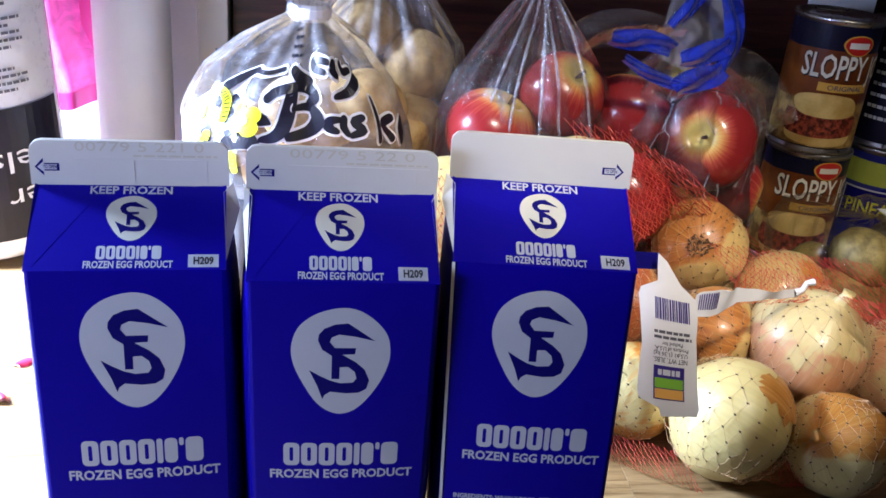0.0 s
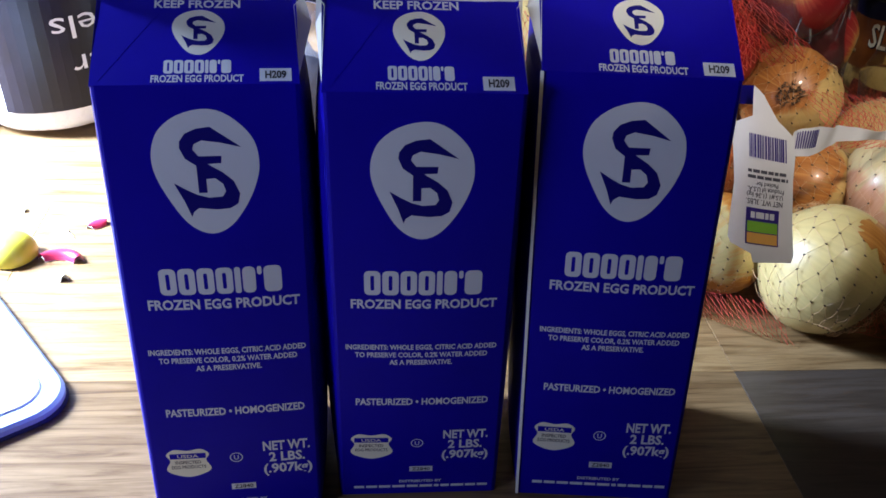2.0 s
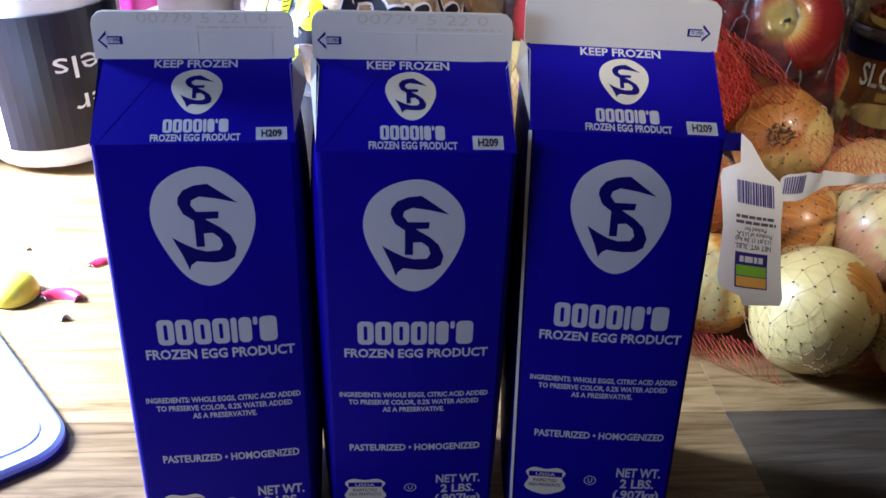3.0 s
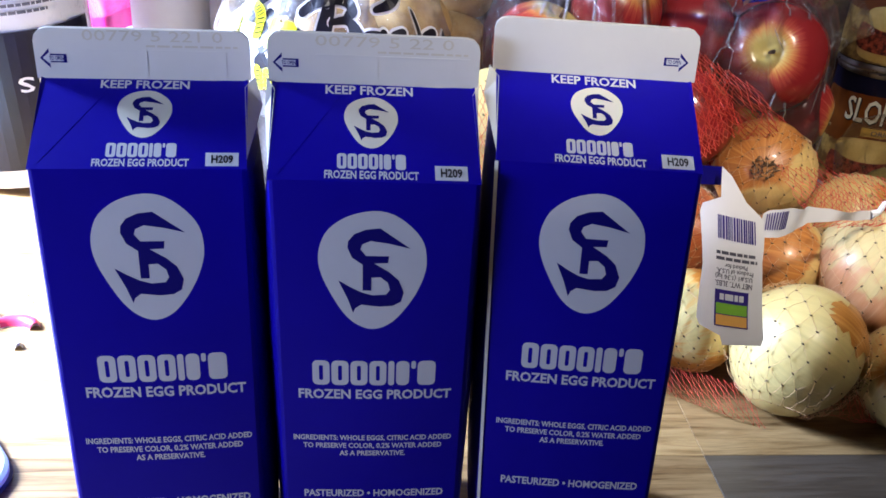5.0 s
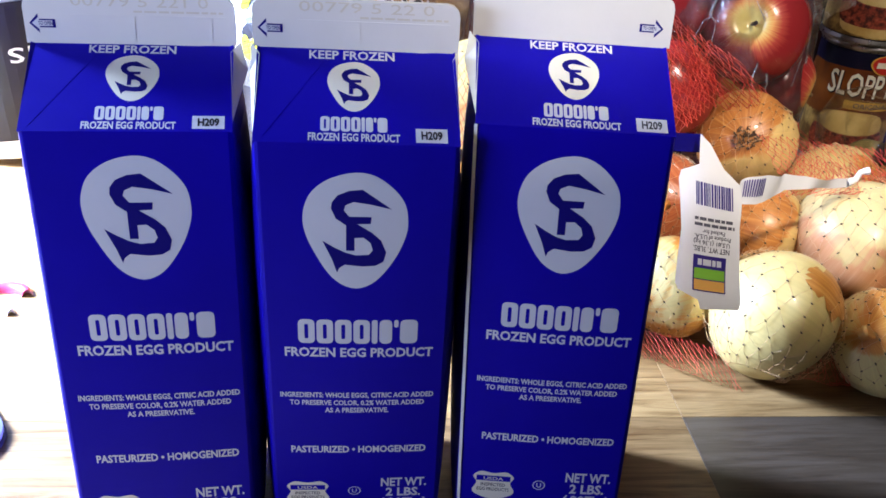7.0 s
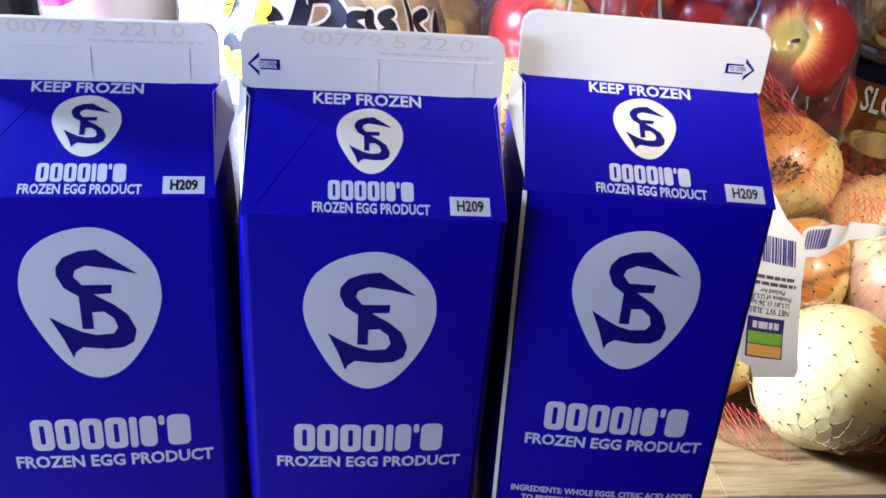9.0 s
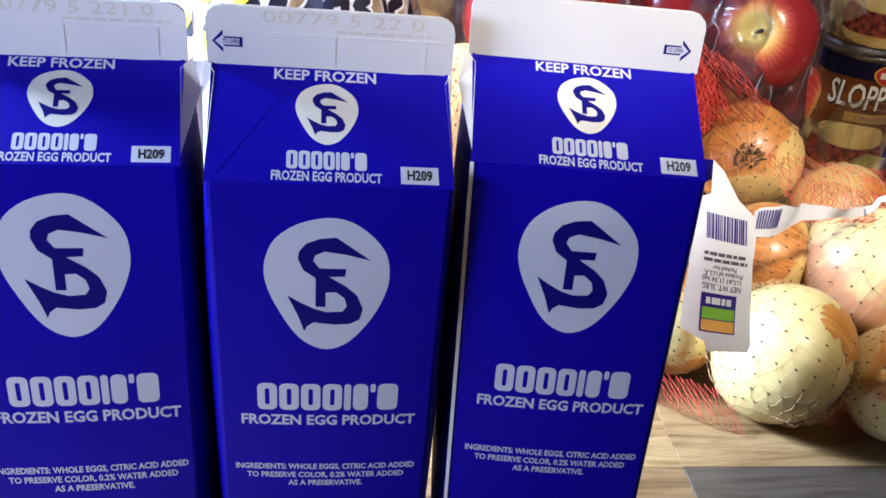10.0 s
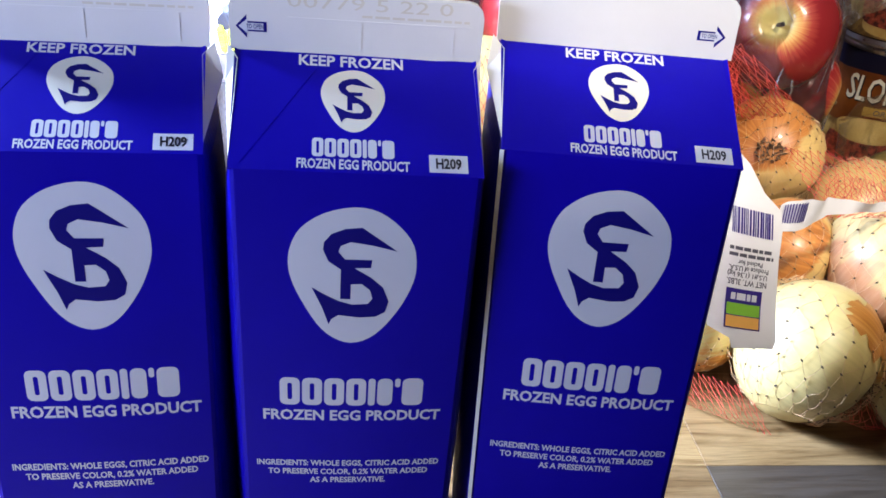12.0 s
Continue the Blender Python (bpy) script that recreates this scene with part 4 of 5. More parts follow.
part("paper", sheet(ribbon, 48, 6), PAPER, band_tag, "", True)
part("tied_end", tube([(0.3105, 0.1545, 0.1098), (0.3153, 0.155, 0.1115), (0.3170, 0.155, 0.1162), (0.3215, 0.155, 0.1172)], lambda t: 0.0025 - 0.0010 * math.sin(3 * t), 8), PAPER, band_tag)
stripes = [[(0.04 + 0.019 * k, 0.30), (0.049 + 0.019 * k, 0.30), (0.049 + 0.019 * k, 0.92), (0.04 + 0.019 * k, 0.92)] for k in range(10)]
decal("barcode", flat(stripes), lambda u, v, l: ribbon(u, v) + Vector((0, -l, 0)), PURPLE_INK, band_tag, "", 0.0006)

# ---- apples and bags ----


def apple(x, y, z, r, tilt, turn, label, mat=APPLE):
    prof = []
    for i in range(29):
        a = math.pi * i / 28
        rr, zz = math.sin(a), -math.cos(a)
        dip = 0.26 * math.exp(-(rr / 0.20) ** 2)
        zz *= 0.93
        zz += -dip if zz > 0 else dip * 0.55
        rr *= 1 + 0.05 * zz
        prof.append((max(0.0, r * rr), r * zz))
    m = Matrix.Translation((x, y, z)) @ Euler((radians(tilt), 0, radians(turn)), "XYZ").to_matrix().to_4x4()
    top = thing("apple", label, "apple", m, "apples in the plastic bags")
    ph = random.Random(x).uniform(0, 6)
    part("flesh", lathe(prof, 40, lambda a, i: 1 + 0.02 * math.sin(5 * a + ph) * (i / 28) + 0.02 * math.sin(2 * a + ph)), mat, top, "", True)
    part("stem", tube([(0, 0, r * 0.64), (r * 0.03, 0, r * 0.76), (r * 0.10, 0, r * 0.92)], lambda t: 0.0010 + 0.0006 * t, 7), STEM, top)
    bm = bmesh.new()
    for k in range(5):
        a = k * 1.2566
        tube([(r * 0.03 * math.cos(a), r * 0.03 * math.sin(a), -r * 0.74), (r * 0.09 * math.cos(a), r * 0.09 * math.sin(a), -r * 0.79), (r * 0.06 * math.cos(a + 0.5), r * 0.06 * math.sin(a + 0.5), -r * 0.84)], lambda t: 0.0012 * (1.1 - t), 5, bm)
    part("calyx", bm, STEM, top)
    return top


apple(0.206, 0.352, 0.170, 0.0330, 40, 20, "red apple with a yellow shoulder, high in its clear bag")
apple(0.152, 0.338, 0.142, 0.0350, 25, 70, "orange-yellow streaked apple in a clear bag", APPLE_GOLD)
apple(0.178, 0.385, 0.100, 0.0360, 40, 10, "red apple low in its clear bag")
apple(0.142, 0.355, 0.065, 0.0340, 10, 10, "red apple at the bottom of its clear bag", APPLE_GOLD)
apple(0.208, 0.362, 0.050, 0.0350, 10, 80, "red and yellow apple at the bottom of its clear bag")
apple(0.320, 0.338, 0.143, 0.0390, 68, -32, "large red apple, its yellow stem end facing out of the bag")
apple(0.262, 0.360, 0.155, 0.0345, 20, 160, "red apple with pale highlights in a clear bag")
apple(0.332, 0.372, 0.060, 0.0380, 100, 30, "deep red apple low in its clear bag")
apple(0.352, 0.350, 0.100, 0.0300, 100, 60, "deep red apple against the side of its bag")
apple(0.280, 0.390, 0.085, 0.0370, 30, 200, "deep red apple at the back of its bag")
apple(0.252, 0.305, 0.108, 0.0350, 60, 120, "red apple low in the bag beside the red netting")
apple(0.306, 0.326, 0.082, 0.0330, 20, 40, "glossy red apple below the large one in its bag")
apple(0.335, 0.405, 0.150, 0.0360, 30, 250, "red apple at the back of its bag")


def poly_bag(name, label, cx, cy, rx, ry, prof, pleats, material, seed, flare=0.0, twist=0.3, base=0.0):
    """A soft clear bag: a wrinkled sack whose film gathers in pleats to a neck. prof: (height, share of the radius, shift x, shift y)."""
    rng = random.Random(seed)
    ph = [rng.uniform(0, 6.28) for _ in range(8)]
    top = thing(name, label, "plastic bag")

    def at(a, t):
        t = min(max(t, 0.0), 1.0) * (len(prof) - 1)
        i = min(int(t), len(prof) - 2)
        f = t - i
        f = f * f * (3 - 2 * f)
        z, s, dx, dy = (prof[i][k] * (1 - f) + prof[i + 1][k] * f for k in range(4))
        gather = min(1.0, max(0.0, 1.15 - s))
        w = 1 + 0.16 * gather * math.sin(pleats * a + ph[0] + twist * z * 60) + 0.10 * gather * math.sin((pleats * 2 + 1) * a + ph[1]) + 0.035 * math.sin(3 * a + ph[2] + z * 40) + 0.02 * math.sin(5 * a + ph[3] - z * 70)
        return Vector((cx + dx + rx * s * w * math.cos(a), cy + dy + ry * s * w * math.sin(a), base + z + 0.004 * gather * math.sin(4 * a + ph[4])))
    part("film", sheet(lambda u, v: at(2 * math.pi * u, v), 150, 64, True), material, top, "", True)
    return top, at


apple_bag, at_a = poly_bag("apple_bag", "clear plastic bag of apples gathered to a neck", 0.180, 0.362, 0.066, 0.058,
                           [(0.001, 0.70, 0, 0), (0.03, 0.98, 0, 0), (0.10, 1.02, 0, 0), (0.15, 0.98, 0, 0), (0.185, 0.78, 0.002, 0), (0.215, 0.45, 0.003, 0), (0.238, 0.20, 0.003, 0), (0.262, 0.26, 0.004, 0), (0.30, 0.50, 0.006, 0)], 11, FILM, 3)
apple_bag2, at_b = poly_bag("apple_bag", "clear plastic bag of red apples with a blue printed top", 0.308, 0.366, 0.070, 0.060,
                            [(0.001, 0.70, 0, 0), (0.03, 0.98, 0, 0), (0.10, 1.02, 0, 0), (0.155, 0.96, 0, 0), (0.180, 0.75, 0.0, -0.004), (0.198, 0.42, -0.006, -0.008), (0.210, 0.22, -0.010, -0.010)], 9, FILM, 8)
# the knotted top: two blue-printed film ears and a clear one
for nm, pts, wid, mat in (("tied_ear", [(0.226, 0.318, 0.223), (0.240, 0.318, 0.218), (0.253, 0.318, 0.226), (0.272, 0.318, 0.216)], 0.015, FILM_BLUE),
                          ("tied_ear", [(0.233, 0.304, 0.212), (0.249, 0.304, 0.202), (0.265, 0.304, 0.195), (0.283, 0.302, 0.194)], 0.0085, FILM_BLUE),
                          ("tied_ear", [(0.271, 0.300, 0.193), (0.282, 0.298, 0.202), (0.293, 0.298, 0.199), (0.304, 0.300, 0.209)], 0.017, FILM_BLUE),
                          ("tied_ear", [(0.274, 0.306, 0.213), (0.286, 0.302, 0.214), (0.297, 0.304, 0.220), (0.308, 0.306, 0.226)], 0.015, FILM_BLUE),
                          ("tied_ear", [(0.304, 0.306, 0.206), (0.316, 0.308, 0.226), (0.312, 0.310, 0.247), (0.294, 0.312, 0.268)], 0.013, FILM_BLUE),
                          ("tied_ear", [(0.270, 0.325, 0.231), (0.279, 0.322, 0.242), (0.286, 0.322, 0.252), (0.292, 0.325, 0.262)], 0.010, FILM_BLUE),
                          ("tied_ear", [(0.204, 0.330, 0.214), (0.219, 0.330, 0.230), (0.244, 0.330, 0.229), (0.284, 0.332, 0.222)], 0.026, FILM),
                          ("tied_ear", [(0.283, 0.330, 0.201), (0.291, 0.326, 0.226), (0.292, 0.328, 0.242), (0.292, 0.332, 0.270)], 0.042, FILM_MILKY),
                          ("tied_ear", [(0.308, 0.330, 0.207), (0.335, 0.330, 0.206), (0.356, 0.332, 0.183), (0.377, 0.335, 0.158)], 0.034, FILM)):
    P = [Vector(p) for p in pts]

    def ear(u, v, P=P, wid=wid):
        a, b, c, d = P
        p = a * (1 - u) ** 3 + b * 3 * u * (1 - u) ** 2 + c * 3 * u * u * (1 - u) + d * u ** 3
        tan = ((b - a) * (1 - u) ** 2 + (c - b) * 2 * u * (1 - u) + (d - c) * u * u).normalized()
        side = Vector((0.2, 1, 0.1)).cross(tan).normalized()
        return p + side * (v - 0.5) * wid * (0.55 + 0.5 * math.sin(math.pi * (0.15 + 0.7 * u))) + Vector((0, 0.0020 * math.sin(7 * v + 4 * u) + 0.0008 * math.sin(13 * u), 0))
    part(nm, sheet(ear, 28, 14), mat, apple_bag2, "blue printed film" if mat is FILM_BLUE else "", True)
for th in (4.1, 4.4, 4.75, 5.0, 5.4):
    part("crease", tube([at_a(th + 0.05 * math.sin(9 * t), t) + Vector((0, -0.0006, 0)) for t in [0.25 + 0.045 * k for k in range(14)]], lambda t: 0.0005 + 0.0007 * math.sin(math.pi * t), 5), FILM_MILKY, apple_bag)
# milky strands along the wrinkles, standing in for highlights streaking the film
for th, t0, lean_in in ((4.0, 0.20, 0.5), (4.3, 0.42, -0.6), (4.55, 0.15, 0.8), (4.8, 0.45, 0.5), (5.05, 0.22, -0.9), (5.3, 0.38, -0.4), (5.6, 0.25, 0.3)):
    part("crease", tube([at_b(th + lean_in * 0.045 * k + 0.04 * math.sin(2.1 * k + th), t0 + 0.042 * k) + Vector((0, -0.0006, 0)) for k in range(10)], lambda t: 0.00025 + 0.0005 * math.sin(math.pi * t), 5), FILM_MILKY, apple_bag2)


def potato(x, y, z, rx, ry, rz, turn, mat=POTATO, name="potato", label="tan potato with specked skin inside its bag", cat="potato", group="potatoes in the bags"):
    bm = bmesh.new()
    bmesh.ops.create_icosphere(bm, subdivisions=3, radius=1)
    for v in bm.verts:
        k = 1 + 0.10 * noise.noise(v.co * 1.3 + Vector((x * 90, y * 70, z * 50))) + 0.03 * noise.noise(v.co * 4 + Vector((x * 50, 0, z * 90)))
        v.co = Vector((v.co.x * rx, v.co.y * ry, v.co.z * rz)) * k
    ob = part(name, bm, mat, None, "", True)
    ob.matrix_world = pose(x, y, z, 15, 10, turn)
    return tagged(ob, label, cat, group)


for p in ((-0.035, 0.372, 0.035, 0.040, 0.032, 0.030, 10), (0.030, 0.360, 0.035, 0.042, 0.032, 0.030, 40), (0.0, 0.385, 0.095, 0.040, 0.033, 0.030, 80), (0.055, 0.385, 0.095, 0.038, 0.03, 0.028, 20),
          (-0.040, 0.385, 0.120, 0.036, 0.03, 0.028, 60), (0.020, 0.372, 0.142, 0.040, 0.032, 0.028, 5), (0.062, 0.372, 0.150, 0.034, 0.03, 0.026, 50)):
    potato(*p)
for p in ((0.085, 0.470, 0.040, 0.040, 0.034, 0.034, 0), (0.100, 0.440, 0.110, 0.036, 0.032, 0.032, 40), (0.110, 0.462, 0.160, 0.034, 0.030, 0.030, 90), (0.060, 0.470, 0.190, 0.034, 0.03, 0.028, 10), (0.045, 0.480, 0.115, 0.036, 0.03, 0.03, 70)):
    potato(*p, label="yellowish potato in the bag behind")

pot_bag, at_p = poly_bag("potato_bag", "milky plastic bag of potatoes with bold black and yellow print", 0.010, 0.372, 0.083, 0.066,
                         [(0.001, 0.72, 0, 0), (0.03, 0.98, 0, 0), (0.09, 1.03, 0, 0), (0.14, 1.0, 0, 0), (0.172, 0.82, 0.001, 0), (0.196, 0.50, 0.006, 0), (0.214, 0.17, 0.008, 0), (0.222, 0.16, 0.008, 0), (0.250, 0.42, 0.006, 0), (0.29, 0.62, 0.0, 0)], 8, FILM_WHITE, 21)
part("bag_tie", lathe([(0.013, -0.003), (0.0155, 0), (0.0155, 0.006), (0.013, 0.009)], 20), WHITE_INK, pot_bag, "white plastic tie").location = (0.018, 0.372, 0.214)
bag3, at_q = poly_bag("clear_bag", "crumpled clear bag of potatoes standing behind", 0.080, 0.465, 0.075, 0.055,
                      [(0.001, 0.72, 0, 0), (0.04, 1.0, 0, 0), (0.13, 1.02, 0, 0), (0.18, 0.85, 0, 0), (0.215, 0.5, 0.0, 0), (0.245, 0.25, 0.0, 0), (0.275, 0.45, 0, 0), (0.31, 0.7, 0, 0)], 13, FILM_MILKY, 33, twist=0.6)
part("twist_tie", lathe([(0.0185, -0.0015), (0.0205, 0), (0.0185, 0.0015)], 20), WHITE_INK, bag3).location = (0.080, 0.465, 0.245)


def bag_print(u, z, lift):
    """u metres along the front of the potato bag from its middle, z height."""
    a = -math.pi / 2 + u / 0.080
    zs = [0.001, 0.03, 0.09, 0.14, 0.172, 0.196, 0.214]
    i = max(k for k in range(6) if zs[k] <= max(z, 0.0011))
    f = min(1, (z - zs[i]) / (zs[i + 1] - zs[i]))
    lo, hi = 0.0, 1.0
    for _ in range(14):
        mid = (lo + hi) / 2
        lo, hi = (mid, hi) if mid * mid * (3 - 2 * mid) < f else (lo, mid)
    t = (i + lo) / 9
    p = at_p(a, t)
    q = at_p(a, t + 0.004) - p
    s = at_p(a + 0.01, t) - p
    n = s.cross(q).normalized()
    n = n if n.y < 0 else -n
    return p + n * lift


def brush(name, pts, widths, halo=0.0022):
    """A bold black printed shape with a white halo."""
    decal("print_halo", stroke(pts, [w + 2 * halo for w in widths]), bag_print, WHITE_INK, pot_bag, "", 0.0006)
    decal(name, stroke(pts, widths), bag_print, BLACK_INK, pot_bag, "", 0.0012)


for pts, wd in (([(-0.0225, 0.1668), (-0.0152, 0.1711), (-0.0021, 0.1739), (0.0104, 0.1720), (0.0137, 0.1672), (0.0089, 0.1624)], [0.007, 0.006, 0.0055, 0.007, 0.008, 0.005]),
                ([(-0.0042, 0.1718), (-0.0060, 0.1593), (-0.0093, 0.1473), (-0.0157, 0.1416), (-0.0228, 0.1401)], [0.008, 0.010, 0.010, 0.007, 0.004]),
                ([(-0.0013, 0.1610), (0.0118, 0.1606), (0.0163, 0.1525), (0.0090, 0.1451), (-0.0045, 0.1424)], [0.004, 0.006, 0.010, 0.008, 0.006]),
                ([(0.0310, 0.1548), (0.0248, 0.1540), (0.0235, 0.1495), (0.0290, 0.1470)], [0.004, 0.006, 0.007, 0.004]),
                ([(0.0345, 0.1550), (0.0340, 0.1500), (0.0370, 0.1450)], [0.006, 0.006, 0.004]),
                ([(0.0477, 0.1562), (0.0420, 0.1530), (0.0470, 0.1479), (0.0393, 0.1441)], [0.005, 0.006, 0.006, 0.004]),
                ([(0.0662, 0.1657), (0.0648, 0.1547), (0.0600, 0.1397)], [0.005, 0.006, 0.005]),
                ([(0.0780, 0.1522), (0.0690, 0.1477), (0.0763, 0.1376)], [0.006, 0.006, 0.005]),
                ([(0.0900, 0.1480), (0.0860, 0.1420), (0.0900, 0.1330)], [0.007, 0.008, 0.006]),
                ([(0.0230, 0.1897), (0.0140, 0.1890), (0.0130, 0.1845), (0.0200, 0.1833)], [0.004, 0.005, 0.006, 0.004]),
                ([(0.0280, 0.1895), (0.0275, 0.1850), (0.0307, 0.1819)], [0.005, 0.006, 0.004]),
                ([(0.0371, 0.1886), (0.0400, 0.1842), (0.0470, 0.1855)], [0.005, 0.005, 0.004]),
                ([(0.0600, 0.1905), (0.0510, 0.1799), (0.0410, 0.1725), (0.0289, 0.1700)], [0.005, 0.007, 0.006, 0.004]),
                ([(-0.0071, 0.1833), (0.0004, 0.1784), (0.0110, 0.1768)], [0.005, 0.007, 0.004])):
    brush("bold_print", pts, wd, halo=0.0018)
decal("white_patch", flat([smooth_loop([(-0.0992, 0.1206), (-0.0947, 0.1366), (-0.0890, 0.1523), (-0.0741, 0.1692), (-0.0545, 0.1777), (-0.0480, 0.166), (-0.0400, 0.140), (-0.0420, 0.118), (-0.0700, 0.112)], 5)], 0.006), bag_print, WHITE_INK, pot_bag, "white printed ground", 0.0003)
brush("bold_print", [(-0.0652, 0.1700), (-0.0595, 0.1760), (-0.0532, 0.1803), (-0.0421, 0.1821), (-0.0274, 0.1821), (-0.0155, 0.1835)], [0.007, 0.008, 0.006, 0.003, 0.003, 0.003], halo=0.0016)
brush("bold_print", [(-0.0562, 0.1640), (-0.0515, 0.1586), (-0.0531, 0.1530), (-0.0480, 0.1440)], [0.004, 0.008, 0.006, 0.010], halo=0.001)
brush("bold_print", [(-0.0360, 0.1545), (-0.0290, 0.1537), (-0.0230, 0.1522), (-0.0183, 0.1505)], [0.009, 0.010, 0.007, 0.002], halo=0.001)
brush("bold_print", [(-0.0480, 0.1340), (-0.0400, 0.1390), (-0.0320, 0.1390), (-0.0250, 0.1342)], [0.010, 0.014, 0.013, 0.006], halo=0.001)
brush("bold_print", [(-0.0720, 0.1600), (-0.0680, 0.1620), (-0.0650, 0.1585)], [0.004, 0.007, 0.005], halo=0.001)
brush("bold_print", [(-0.0690, 0.1440), (-0.0640, 0.1400), (-0.0600, 0.1290)], [0.005, 0.007, 0.004], halo=0.001)
for pts in ([(-0.0751, 0.1671), (-0.0660, 0.1665), (-0.0600, 0.1605), (-0.0565, 0.1489)], [(-0.0770, 0.1569), (-0.0734, 0.1479)], [(-0.0624, 0.1384), (-0.0655, 0.1283)], [(-0.0500, 0.1290), (-0.0470, 0.1180)], [(-0.0420, 0.1280), (-0.0400, 0.1170)]):
    decal("yellow_strip", stroke(pts, [0.0055] * len(pts)), bag_print, YELLOW_INK, pot_bag, "yellow notched strip", 0.0018)
    for (x0, y0), (x1, y1) in zip(pts, pts[1:]):
        for k in range(4):
            f, n = (k + 0.5) / 4, math.hypot(x1 - x0, y1 - y0)
            cx, cy, dx, dy = x0 + (x1 - x0) * f, y0 + (y1 - y0) * f, (x1 - x0) / n, (y1 - y0) / n
            decal("strip_mark", flat([[(cx + a * dx - b * dy, cy + a * dy + b * dx) for a, b in ((-0.0004, -0.0018), (0.0004, -0.0018), (0.0004, 0.0024), (-0.0004, 0.0024))]]), bag_print, BLACK_INK, pot_bag, "", 0.0021)
decal("dark_band", flat([smooth_loop([(-0.075, 0.088), (-0.04, 0.096), (0.0, 0.092), (0.05, 0.097), (0.078, 0.088), (0.078, 0.020), (0.0, 0.012), (-0.075, 0.020)], 6)], 0.006), bag_print, BLACK_INK, pot_bag, "black printed band", 0.0006)
FX, FZ = -0.0360, 0.1515
petals = []
for k in range(4):
    a = math.pi / 2 * k + 0.70
    petals.append([(FX + 0.0068 * math.cos(a) + 0.0060 * math.cos(b * math.pi / 8), FZ + 0.0060 * math.sin(a) + 0.0056 * math.sin(b * math.pi / 8)) for b in range(16)])
for k, loop in enumerate(petals):
    decal("flower_petal", flat([loop]), bag_print, YELLOW_INK, pot_bag, "yellow printed petal", 0.0030 + 0.0002 * k)
decal("flower_centre", flat([[(FX + 0.0034 * math.cos(b * math.pi / 8), FZ + 0.0032 * math.sin(b * math.pi / 8)) for b in range(16)]]), bag_print, INK_GREY, pot_bag, "", 0.0042)
for k, (u, z) in enumerate(((-0.017, 0.205), (-0.012, 0.2005), (-0.010, 0.1955), (-0.008, 0.1905))):
    decal("small_print", flat(bars(u - 0.006, u + 0.007, z, z + 0.0018, 40 + k)), bag_print, BLACK_INK, pot_bag, "", 0.0006)

# ---- cans ----


def can(name, label, x, y, z, turn, r=0.0375, h=0.111):
    top = thing(name, label, "can", pose(x, y, z, 0, 0, turn), "cans stacked beside the food")
    part("tin_body", lathe([(0, 0.0015), (r - 0.003, 0.0015), (r - 0.0022, 0.0), (r, 0.0008), (r, 0.0030), (r - 0.0012, 0.0048), (r - 0.0012, h - 0.0048), (r, h - 0.0030), (r, h - 0.0008), (r - 0.0022, h), (r - 0.0032, h - 0.0035), (r - 0.009, h - 0.0035), (r - 0.010, h - 0.0028), (r - 0.016, h - 0.0028), (r - 0.017, h - 0.0035), (0, h - 0.0035)], 64), TIN, top, "", True)

    def wrap(u, v, lift):
        a = -math.pi / 2 + u / r
        return ((r - 0.0010 + lift) * math.cos(a), (r - 0.0010 + lift) * math.sin(a), v)
    return top, wrap


def ring(u0, u1, v0, v1, n=24):
    bm = bmesh.new()
    g = [[bm.verts.new((u0 + (u1 - u0) * i / n, v, 0)) for i in range(n + 1)] for v in (v0, v1)]
    for i in range(n):
        bm.faces.new((g[0][i], g[0][i + 1], g[1][i + 1], g[1][i]))
    return bm


